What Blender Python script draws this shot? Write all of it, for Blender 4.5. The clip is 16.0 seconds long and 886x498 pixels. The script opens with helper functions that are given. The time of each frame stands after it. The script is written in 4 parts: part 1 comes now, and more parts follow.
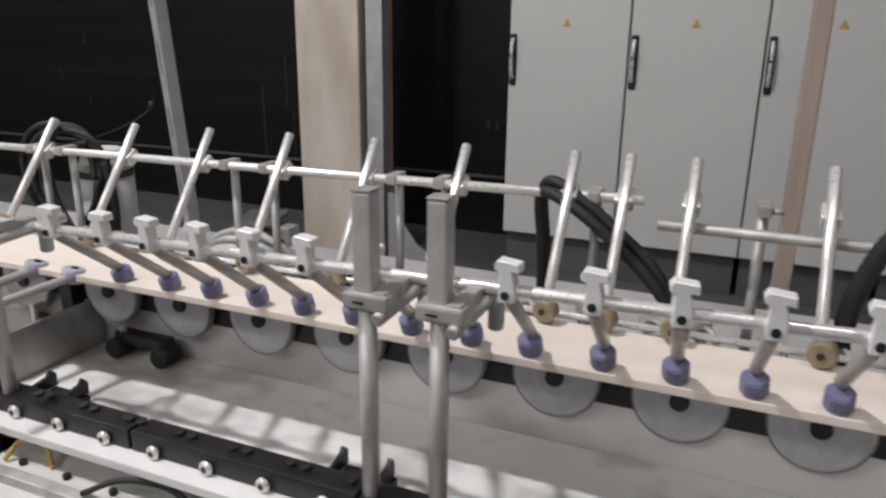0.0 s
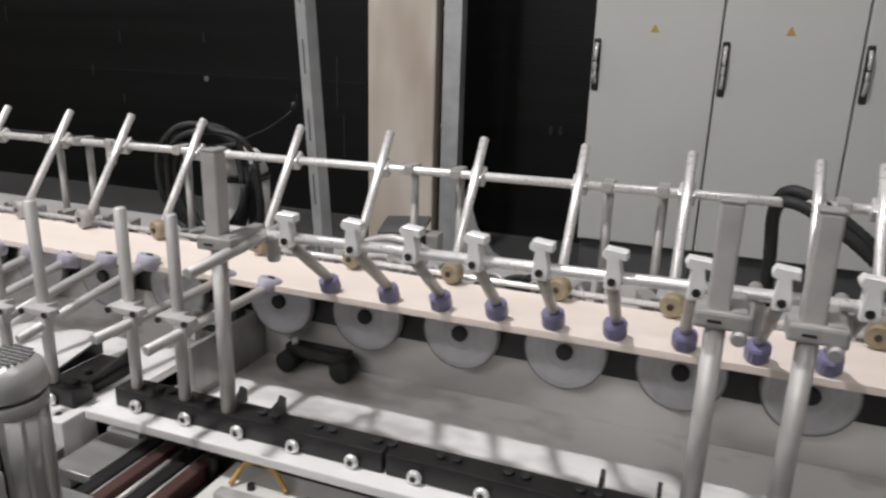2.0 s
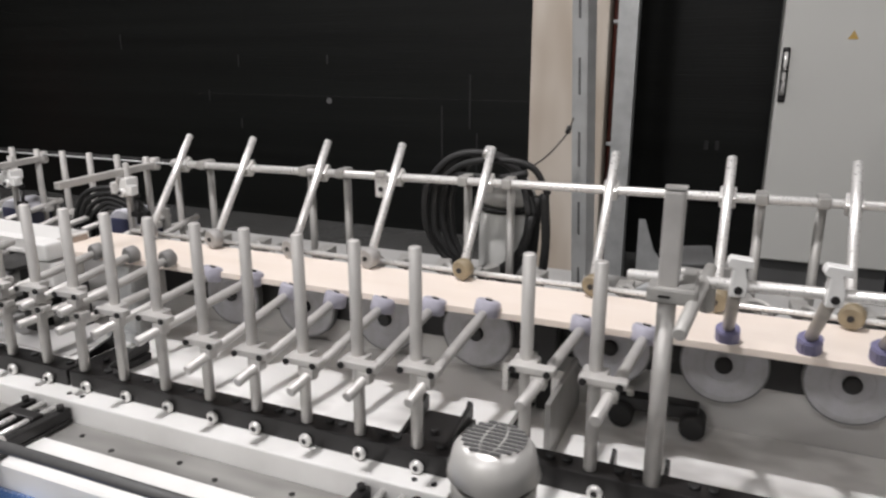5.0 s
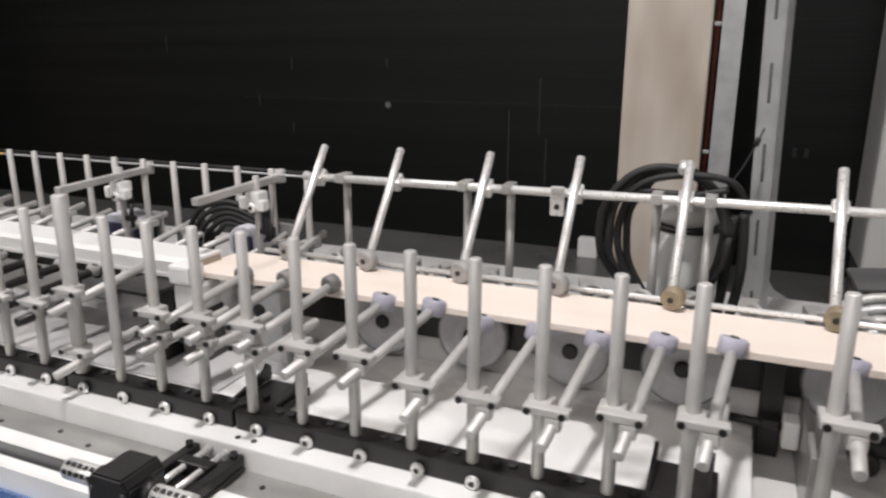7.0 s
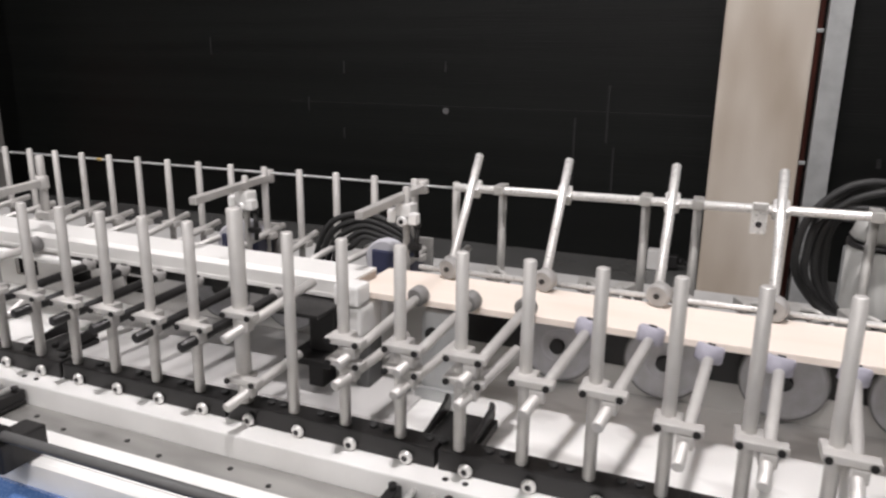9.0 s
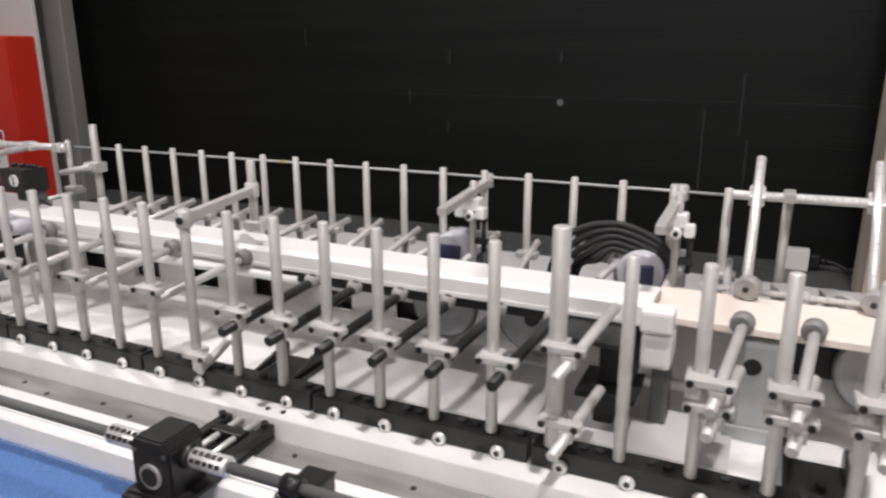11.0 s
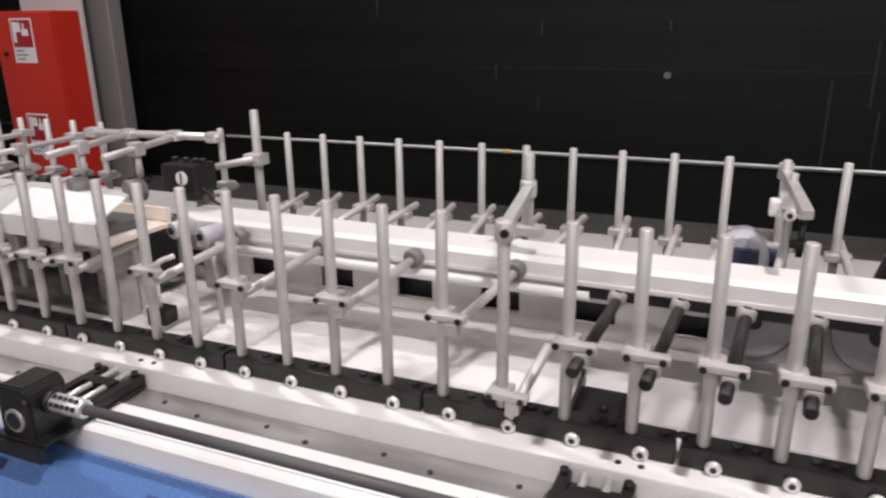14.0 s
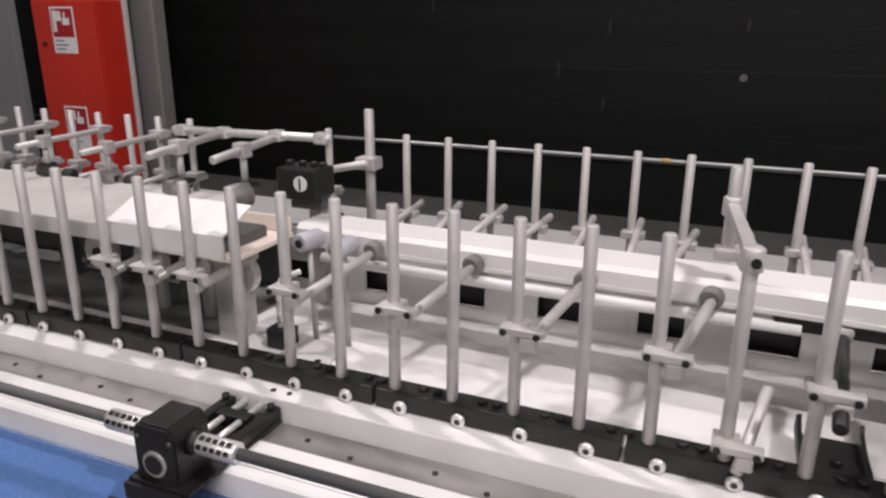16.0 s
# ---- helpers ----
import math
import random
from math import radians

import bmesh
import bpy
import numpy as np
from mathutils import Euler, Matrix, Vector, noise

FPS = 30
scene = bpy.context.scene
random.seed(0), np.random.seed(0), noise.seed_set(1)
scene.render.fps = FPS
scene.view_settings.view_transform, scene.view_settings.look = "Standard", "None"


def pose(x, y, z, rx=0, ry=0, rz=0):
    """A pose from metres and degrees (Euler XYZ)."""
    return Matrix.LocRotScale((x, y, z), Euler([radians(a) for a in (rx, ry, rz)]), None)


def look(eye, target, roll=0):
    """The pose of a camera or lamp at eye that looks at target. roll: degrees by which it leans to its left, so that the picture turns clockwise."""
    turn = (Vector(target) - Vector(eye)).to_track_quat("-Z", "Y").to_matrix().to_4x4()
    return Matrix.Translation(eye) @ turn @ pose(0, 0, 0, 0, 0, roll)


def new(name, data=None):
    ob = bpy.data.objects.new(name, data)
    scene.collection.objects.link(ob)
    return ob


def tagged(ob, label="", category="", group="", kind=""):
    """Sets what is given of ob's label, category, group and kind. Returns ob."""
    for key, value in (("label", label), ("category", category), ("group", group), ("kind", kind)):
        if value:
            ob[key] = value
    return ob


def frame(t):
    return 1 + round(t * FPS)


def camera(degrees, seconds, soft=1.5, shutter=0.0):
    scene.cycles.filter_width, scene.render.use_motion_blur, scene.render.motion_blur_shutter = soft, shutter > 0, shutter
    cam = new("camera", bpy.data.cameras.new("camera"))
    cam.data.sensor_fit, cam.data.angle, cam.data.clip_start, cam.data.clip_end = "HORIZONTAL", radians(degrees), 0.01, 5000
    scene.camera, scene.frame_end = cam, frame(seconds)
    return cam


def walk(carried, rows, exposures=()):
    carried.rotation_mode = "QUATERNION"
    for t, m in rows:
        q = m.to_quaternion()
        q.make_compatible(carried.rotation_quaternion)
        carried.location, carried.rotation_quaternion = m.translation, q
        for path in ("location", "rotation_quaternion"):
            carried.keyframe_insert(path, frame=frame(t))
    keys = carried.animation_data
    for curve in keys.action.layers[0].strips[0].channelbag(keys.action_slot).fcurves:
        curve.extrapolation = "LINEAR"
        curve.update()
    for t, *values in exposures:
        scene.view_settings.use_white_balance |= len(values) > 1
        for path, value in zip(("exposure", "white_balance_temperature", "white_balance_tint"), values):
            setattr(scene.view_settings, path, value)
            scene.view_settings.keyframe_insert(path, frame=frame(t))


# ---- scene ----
cam = camera(63.9, 16.0, 2.4, 0.4)
PATH = [
    (0, (0.045, 0.034, 1.224), (-0.694, 1.800, 0.647), 0.7),
    (0.5, (-0.099, 0.044, 1.221), (-0.862, 1.809, 0.670), 2.2),
    (1, (-0.259, -0.006, 1.217), (-0.973, 1.779, 0.666), 0.8),
    (1.5, (-0.385, -0.053, 1.212), (-1.032, 1.756, 0.656), 0.7),
    (2, (-0.477, -0.099, 1.207), (-1.150, 1.698, 0.641), 1.7),
    (2.5, (-0.608, -0.081, 1.201), (-1.336, 1.695, 0.641), 0.9),
    (3, (-0.760, -0.067, 1.205), (-1.546, 1.687, 0.650), -0.1),
    (3.5, (-0.870, -0.078, 1.202), (-1.668, 1.667, 0.640), 0.9),
    (3.7, (-0.914, -0.094, 1.197), (-1.707, 1.655, 0.640), 0.1),
    (5.8, (-1.387, -0.219, 1.209), (-2.119, 1.569, 0.693), -0.5),
    (6, (-1.439, -0.202, 1.207), (-2.164, 1.589, 0.689), -1.1),
    (6.5, (-1.551, -0.190, 1.208), (-2.305, 1.586, 0.683), -0.1),
    (7, (-1.674, -0.204, 1.210), (-2.429, 1.573, 0.686), 0.1),
    (7.5, (-1.825, -0.237, 1.215), (-2.545, 1.555, 0.694), -2.1),
    (8, (-1.946, -0.272, 1.220), (-2.622, 1.544, 0.727), -2.0),
    (8.2, (-1.985, -0.274, 1.215), (-2.661, 1.541, 0.718), -1.2),
    (10.3, (-2.496, -0.182, 1.193), (-3.272, 1.581, 0.656), 1.7),
    (10.5, (-2.572, -0.209, 1.192), (-3.366, 1.545, 0.652), 0.9),
    (11, (-2.754, -0.281, 1.204), (-3.547, 1.474, 0.666), -0.0),
    (11.5, (-2.891, -0.303, 1.203), (-3.712, 1.431, 0.640), 0.3),
    (12, (-3.051, -0.289, 1.190), (-3.934, 1.410, 0.611), 1.4),
    (12.5, (-3.215, -0.254, 1.200), (-4.119, 1.429, 0.607), -0.2),
    (13, (-3.316, -0.219, 1.199), (-4.160, 1.499, 0.620), 1.4),
    (13.5, (-3.421, -0.238, 1.192), (-4.206, 1.500, 0.590), 0.2),
    (14, (-3.541, -0.283, 1.199), (-4.278, 1.474, 0.592), -0.7),
    (14.5, (-3.660, -0.330, 1.198), (-4.389, 1.436, 0.606), -0.6),
    (15, (-3.748, -0.331, 1.195), (-4.476, 1.426, 0.575), 0.6),
    (15.5, (-3.851, -0.292, 1.182), (-4.605, 1.458, 0.573), 0.8),
    (16, (-3.949, -0.247, 1.189), (-4.683, 1.510, 0.576), 0.3),]
walk(cam, [(t, look(eye, target, roll)) for t, eye, target, roll in PATH],
     exposures=[(0, -0.22, 6300, 9), (3.5, -0.22, 6350, 9), (8, -0.18, 6450, 10), (10.5, -0.08, 6470, 12), (12, -0.10, 6500, 13), (14.5, -0.17, 6500, 15), (16, -0.27, 6500, 16)])

# ---- world, lamps, exposure ----
world = bpy.data.worlds.new("hall_air")
scene.world = world
world.use_nodes = True
world.node_tree.nodes["Background"].inputs[0].default_value = (0.75, 0.85, 1.0, 1)
world.node_tree.nodes["Background"].inputs[1].default_value = 0.05

CEIL = 5.2
# near lamps follow the cast shadows; the unseen y = -4.4 row is added fill
LAMPS = [(-2.2, 0.05, 186, 0.13), (-6.2, 1.7, 115, 0.13), (1.2, 0.6, 36, 0.13),
         (-0.6, -4.4, 48, 0.8), (-3.6, -4.4, 145, 0.8), (-7.2, -4.4, 70, 0.8)]
for lx, ly, power, size in LAMPS:
    lamp = bpy.data.lights.new("hall_lamp_light", "AREA")
    lamp.shape, lamp.size, lamp.size_y, lamp.energy, lamp.color = "RECTANGLE", size * 2.2, size, power, (1.0, 0.95, 0.945)
    new("hall_lamp_light", lamp).matrix_world = pose(lx, ly, CEIL - 0.42)


# ---- materials ----
def material(name, base, rough=0.5, metal=0.0, vary=0.12, scale=9.0, bump=0.08, fine=120.0, stain=None, stretch=(1, 1, 1), coat=0.0, shine=0.5, edge=(0.3, 0.8), jitter=0.25, detail=5, spread=0.11):
    """Painted or metal surface with grain, patches and fine relief in metres."""
    m = bpy.data.materials.new(name)
    m.use_nodes = True
    t = m.node_tree
    n, link = t.nodes, t.links.new
    b = n["Principled BSDF"]
    geo = n.new("ShaderNodeTexCoord")
    mp = n.new("ShaderNodeMapping")
    mp.inputs["Scale"].default_value = stretch
    link(geo.outputs["Object"], mp.inputs[0])
    big, small = n.new("ShaderNodeTexNoise"), n.new("ShaderNodeTexNoise")
    big.inputs["Scale"].default_value, big.inputs["Detail"].default_value = scale, detail
    small.inputs["Scale"].default_value, small.inputs["Detail"].default_value = fine, 3
    link(mp.outputs[0], big.inputs[0]), link(mp.outputs[0], small.inputs[0])
    info = n.new("ShaderNodeObjectInfo")
    add = n.new("ShaderNodeMath")
    add.operation = "MULTIPLY_ADD"
    link(info.outputs["Random"], add.inputs[0])
    add.inputs[1].default_value = jitter
    link(big.outputs[0], add.inputs[2])
    ramp = n.new("ShaderNodeValToRGB")
    dark = stain or [c * (1 - vary * 2) for c in base]
    ramp.color_ramp.elements[0].position, ramp.color_ramp.elements[1].position = edge
    ramp.color_ramp.elements[0].color = (*dark, 1)
    ramp.color_ramp.elements[1].color = (*[min(1, c * (1 + vary * 0.5)) for c in base], 1)
    link(add.outputs[0], ramp.inputs[0])
    link(ramp.outputs[0], b.inputs["Base Color"])
    rr = n.new("ShaderNodeMapRange")
    rr.inputs[3].default_value, rr.inputs[4].default_value = max(0.05, rough - spread), min(1, rough + spread)
    link(small.outputs[0], rr.inputs[0])
    link(rr.outputs[0], b.inputs["Roughness"])
    b.inputs["Metallic"].default_value = metal
    b.inputs["Coat Weight"].default_value = coat
    b.inputs["Specular IOR Level"].default_value = shine
    bp = n.new("ShaderNodeBump")
    bp.inputs["Strength"].default_value, bp.inputs["Distance"].default_value = bump, 0.004
    link(small.outputs[0], bp.inputs["Height"])
    link(bp.outputs[0], b.inputs["Normal"])
    return m


ALU = material("brushed_aluminium", (0.60, 0.585, 0.565), 0.46, 0.35, 0.12, 14, 0.06, 200)
STEEL = material("bright_steel", (0.82, 0.81, 0.79), 0.3, 0.45, 0.06, 20, 0.04, 200)
CAST = material("cast_grey_metal", (0.50, 0.49, 0.47), 0.5, 0.45, 0.15, 20, 0.15, 160)
WHITE = material("white_machine_paint", (0.84, 0.835, 0.82), 0.38, 0, 0.05, 5, 0.03, 140, stain=(0.68, 0.67, 0.65))
PANELW = material("smudged_pale_panel", (0.74, 0.73, 0.71), 0.30, 0.1, 0.1, 3.2, 0.015, 90, stain=(0.46, 0.45, 0.44), stretch=(1.0, 1, 1.8), edge=(0.36, 0.60), jitter=0.0, detail=2, spread=0.03)
TABLEW = material("scuffed_white_table", (0.84, 0.835, 0.82), 0.30, 0.05, 0.05, 6, 0.015, 110, stain=(0.56, 0.55, 0.535), stretch=(1.0, 1.6, 1), edge=(0.34, 0.52), jitter=0.0, detail=2, spread=0.03)
OFFWHITE = material("off_white_steel_paint", (0.66, 0.65, 0.62), 0.45, 0, 0.08, 4, 0.04, 140, stain=(0.45, 0.44, 0.42))
CHANNEL = material("worn_grey_steel", (0.38, 0.375, 0.36), 0.30, 0.4, 0.12, 5, 0.02, 90, stain=(0.22, 0.215, 0.205), stretch=(0.5, 2, 1), edge=(0.36, 0.62), jitter=0.0, detail=2, spread=0.03)
PLATE = material("scuffed_grey_plate", (0.60, 0.59, 0.58), 0.36, 0.1, 0.12, 4, 0.004, 60, stain=(0.36, 0.355, 0.35), stretch=(1.6, 0.7, 1), edge=(0.36, 0.62), jitter=0.0, detail=2, spread=0.03)
BLACKM = material("black_anodised_metal", (0.022, 0.021, 0.021), 0.38, 0.2, 0.2, 20, 0.1, 150)
RUBBER = material("black_rubber", (0.018, 0.018, 0.018), 0.6, 0, 0.2, 20, 0.15, 150)
WALL = material("black_wall_panel", (0.0049, 0.0057, 0.0051), 0.5, 0, 0.4, 1.2, 0.35, 16, stretch=(0.12, 1, 7), shine=0.26)
FLOOR = material("polished_grey_concrete", (0.105, 0.105, 0.103), 0.24, 0, 0.2, 1.4, 0.01, 60, stain=(0.065, 0.064, 0.06), spread=0.03)
PLASTER = material("beige_plaster", (0.61, 0.55, 0.48), 0.8, 0, 0.08, 2.2, 0.3, 50, stain=(0.46, 0.39, 0.315), stretch=(2.0, 2.0, 0.6), edge=(0.30, 0.58), jitter=0.0, detail=2, spread=0.03)
HALL = material("pale_hall_paint", (0.55, 0.55, 0.53), 0.8, 0, 0.06, 1, 0.2, 40)
CABINET = material("light_grey_enamel", (0.60, 0.60, 0.575), 0.38, 0, 0.02, 1.5, 0.03, 220)
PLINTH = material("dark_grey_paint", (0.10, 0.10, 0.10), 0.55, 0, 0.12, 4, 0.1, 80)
WOODF = material("cream_wood_foil", (0.86, 0.765, 0.685), 0.34, 0, 0.03, 3, 0.02, 90, stain=(0.80, 0.69, 0.595), stretch=(0.5, 4, 4), detail=3)
FOIL = material("white_foil", (0.84, 0.83, 0.81), 0.35, 0, 0.02, 3, 0.02, 90, stain=(0.78, 0.77, 0.75))
WHEEL = material("turned_grey_wheel", (0.48, 0.48, 0.51), 0.42, 0.15, 0.08, 30, 0.08, 160, stain=(0.40, 0.40, 0.40))
LILAC = material("lilac_grey_polyurethane", (0.42, 0.41, 0.48), 0.45, 0, 0.12, 30, 0.05, 160)
PURPLE = material("violet_polyurethane", (0.215, 0.205, 0.335), 0.45, 0, 0.12, 30, 0.05, 160)
STEMM = material("pale_bronze_rod", (0.52, 0.48, 0.43), 0.4, 0.3, 0.1, 30, 0.1, 150)
BRASS = material("brown_roller", (0.30, 0.245, 0.16), 0.45, 0.1, 0.15, 30, 0.1, 150)
DARKR = material("dark_grey_roller", (0.22, 0.215, 0.21), 0.5, 0.1, 0.15, 30, 0.1, 150)
GREYR = material("grey_roller", (0.36, 0.35, 0.34), 0.5, 0.1, 0.15, 30, 0.1, 150)
BLUE = material("blue_cover_paint", (0.115, 0.22, 0.48), 0.26, 0, 0.04, 2, 0.03, 160, stain=(0.10, 0.195, 0.44))
NAVY = material("navy_paint", (0.04, 0.045, 0.09), 0.4, 0, 0.1, 12, 0.08, 150)
SIGNRED = material("sign_red", (0.42, 0.02, 0.03), 0.5, 0, 0.05, 9, 0.02, 120)
RED = material("red_enamel", (0.62, 0.035, 0.02), 0.32, 0, 0.05, 3, 0.03, 150)
# dark tone holds the shade under the pale board, with mottling
ENDSHADE = material("mottled_end_shade", (0.20, 0.20, 0.195), 0.35, 0.1, 0.2, 5, 0.1, 90, stain=(0.05, 0.05, 0.048), stretch=(0.8, 2.2, 1), edge=(0.38, 0.62), jitter=0.0, detail=2, spread=0.03)
GALV = material("galvanised_steel", (0.50, 0.51, 0.51), 0.45, 0.5, 0.12, 14, 0.08, 120)
RUST = material("red_oxide_pipe", (0.12, 0.035, 0.025), 0.6, 0, 0.2, 8, 0.1, 90)
MOTOR = material("silver_motor_paint", (0.60, 0.59, 0.57), 0.36, 0.35, 0.06, 10, 0.06, 140)
PAPER = material("white_paper", (0.86, 0.86, 0.85), 0.6, 0, 0.02, 4, 0.02, 100)
TIMBER = material("pale_timber", (0.38, 0.31, 0.26), 0.6, 0, 0.1, 4, 0.12, 70, stretch=(6, 6, 0.8))
YELLOW = material("yellow_sticker", (0.50, 0.33, 0.09), 0.5, 0, 0.05, 30, 0.02, 90)
HOODM = material("lavender_grey_cover", (0.50, 0.50, 0.54), 0.4, 0, 0.06, 8, 0.04, 120)
GREYPIL = material("grey_painted_column", (0.22, 0.21, 0.20), 0.6, 0, 0.1, 2, 0.15, 60)
PANELG = material("mid_grey_panel_paint", (0.27, 0.275, 0.28), 0.6, 0, 0.08, 1.5, 0.1, 60)
TYRE = material("grey_rubber_tyre", (0.2, 0.2, 0.2), 0.6, 0, 0.12, 20, 0.1, 120)
INK = material("dark_blue_lettering", (0.05, 0.085, 0.26), 0.45, 0, 0.06, 20, 0.02, 120)
REARW = material("dull_grey_table_paint", (0.47, 0.465, 0.455), 0.5, 0, 0.1, 4, 0.05, 120, stain=(0.33, 0.325, 0.32))
ZINC = material("white_zinc_casting", (0.88, 0.875, 0.86), 0.36, 0.12, 0.06, 25, 0.1, 160)
BROWN = material("reddish_brown_bar", (0.085, 0.042, 0.036), 0.45, 0.2, 0.15, 12, 0.1, 90)
glow = bpy.data.materials.new("lamp_diffuser")
glow.use_nodes = True
glow.node_tree.nodes["Principled BSDF"].inputs["Emission Color"].default_value = (1, 0.97, 0.92, 1)
glow.node_tree.nodes["Principled BSDF"].inputs["Emission Strength"].default_value = 4.0


# ---- mesh helpers ----
def box(bm, x0, x1, y0, y1, z0, z1, bevel=0.0):
    vs = bmesh.ops.create_cube(bm, size=1, matrix=Matrix.LocRotScale(((x0 + x1) / 2, (y0 + y1) / 2, (z0 + z1) / 2), None, (abs(x1 - x0), abs(y1 - y0), abs(z1 - z0))))["verts"]
    if bevel:
        es = list({e for v in vs for e in v.link_edges})
        bmesh.ops.bevel(bm, geom=es, offset=bevel, segments=2, affect="EDGES", profile=0.6)
    return bm


def cyl(bm, p, q, r, seg=14, r2=None, rim=0.0):
    """A round bar from p to q, with softened ends where rim is given."""
    p, q = Vector(p), Vector(q)
    d = (q - p).normalized()
    rot = d.to_track_quat("Z", "Y").to_matrix()
    r2 = r if r2 is None else r2
    length = (q - p).length
    rings = [(0, r - rim), (rim, r), (length - rim, r2), (length, r2 - rim)] if rim else [(0, r), (length, r2)]
    loops = []
    for s, rad in rings:
        loops.append([bm.verts.new(p + d * s + rot @ Vector((rad * math.cos(2 * math.pi * k / seg), rad * math.sin(2 * math.pi * k / seg), 0))) for k in range(seg)])
    for a, b in zip(loops, loops[1:]):
        for k in range(seg):
            f = bm.faces.new((a[k], a[(k + 1) % seg], b[(k + 1) % seg], b[k]))
            f.smooth = True
    bm.faces.new(loops[0][::-1]), bm.faces.new(loops[-1])
    return bm


def smooth_path(pts, steps=8):
    pts = [Vector(p) for p in pts]
    ext = [pts[0] * 2 - pts[1]] + pts + [pts[-1] * 2 - pts[-2]]
    out = []
    for a, b, c, d in zip(ext, ext[1:], ext[2:], ext[3:]):
        for k in range(steps):
            t = k / steps
            out.append(0.5 * (2 * b + (c - a) * t + (2 * a - 5 * b + 4 * c - d) * t * t + (3 * b - a - 3 * c + d) * t ** 3))
    return out + [pts[-1]]


def tube(bm, pts, r, seg=8, steps=8, ridge=0.0):
    pts = smooth_path(pts, steps)
    rows, up = [], Vector((0.02, 0.03, 1))
    for k, p in enumerate(pts):
        d = (pts[min(k + 1, len(pts) - 1)] - pts[max(k - 1, 0)]).normalized()
        side = d.cross(up)
        side = side.normalized() if side.length > 0.05 else Vector((1, 0, 0))
        nrm = side.cross(d)
        rad = r * (1 + ridge * (k % 2))
        rows.append([bm.verts.new(p + rad * (math.cos(2 * math.pi * j / seg) * side + math.sin(2 * math.pi * j / seg) * nrm)) for j in range(seg)])
    for a, b in zip(rows, rows[1:]):
        for j in range(seg):
            f = bm.faces.new((a[j], a[(j + 1) % seg], b[(j + 1) % seg], b[j]))
            f.smooth = True
    bm.faces.new(rows[0][::-1]), bm.faces.new(rows[-1])
    return bm


def prism(bm, outline, depth, m=None):
    """A plate from an outline in its own x and z, depth along y."""
    m = m or Matrix()
    a = [bm.verts.new(m @ Vector((x, 0, z))) for x, z in outline]
    b = [bm.verts.new(m @ Vector((x, depth, z))) for x, z in outline]
    bm.faces.new(a), bm.faces.new(b[::-1])
    for k in range(len(a)):
        bm.faces.new((a[k - 1], b[k - 1], b[k], a[k]))
    bmesh.ops.recalc_face_normals(bm, faces=bm.faces)
    return bm


def mesh(name, bm, mat):
    me = bpy.data.meshes.new(name)
    bm.to_mesh(me)
    bm.free()
    me.materials.append(mat)
    return me


def part(name, bm, mat, parent=None, label="", at=None):
    ob = new(name, mesh(name, bm, mat))
    if parent:
        ob.parent = parent
    if at:
        ob.matrix_basis = at
    return tagged(ob, label) if label else ob


def share(name, data, parent, at):
    ob = new(name, data)
    ob.parent = parent
    ob.matrix_basis = at
    return ob


def thing(name, label, category, at=None, group="", kind=""):
    ob = new(name)
    ob.empty_display_size = 0.05
    if at:
        ob.matrix_basis = at
    return tagged(ob, label, category, group, kind)


B = bmesh.new
V = Vector

# ---- setting ----
X0, X1, Y0, Y1 = -13.0, 7.0, -6.0, 4.24
tagged(part("floor", box(B(), X0, X1, Y0, Y1 + 0.2, -0.15, 0.0), FLOOR), "polished grey concrete hall floor with soft reflections", "floor", kind="structure")
wn = tagged(part("wall_north", box(B(), X0, X1, Y1, Y1 + 0.2, 0.0, CEIL), WALL), "matt black panelled wall with faint scuffs", "wall", kind="structure")
tagged(part("wall_south", box(B(), X0, X1, Y0 - 0.2, Y0, 0.0, CEIL), HALL), "plain pale hall wall", "wall", kind="structure")
tagged(part("wall_west", box(B(), X0 - 0.2, X0, Y0, Y1 + 0.2, 0.0, CEIL), HALL), "plain pale hall wall", "wall", kind="structure")
tagged(part("wall_east", box(B(), X1, X1 + 0.2, Y0, Y1 + 0.2, 0.0, CEIL), HALL), "plain pale hall wall", "wall", kind="structure")
tagged(part("ceiling", box(B(), X0, X1, Y0, Y1 + 0.2, CEIL, CEIL + 0.15), HALL), "plain pale hall ceiling", "ceiling", kind="structure")
# faint pale scuffs on the black wall
scuff = material("pale_scuff", (0.019, 0.019, 0.019), 0.7, 0, 0.2, 20, 0.1, 90)
for sx, sz, w, h in [(-3.98, 1.17, 0.012, 0.06), (-4.75, 1.16, 0.012, 0.08), (-4.76, 0.70, 0.012, 0.07), (-3.1, 0.62, 0.012, 0.5), (-2.85, 0.55, 0.010, 0.3), (-5.05, 0.9, 0.01, 0.09), (-2.9, 0.9, 0.012, 0.35), (-5.9, 1.3, 0.01, 0.12), (-1.42, 0.69, 0.02, 0.05), (-1.36, 0.69, 0.02, 0.05)]:
    part("scuff_mark", box(B(), sx - w / 2, sx + w / 2, Y1 - 0.004, Y1 + 0.01, sz - h / 2, sz + h / 2, 0.0015), scuff, wn)

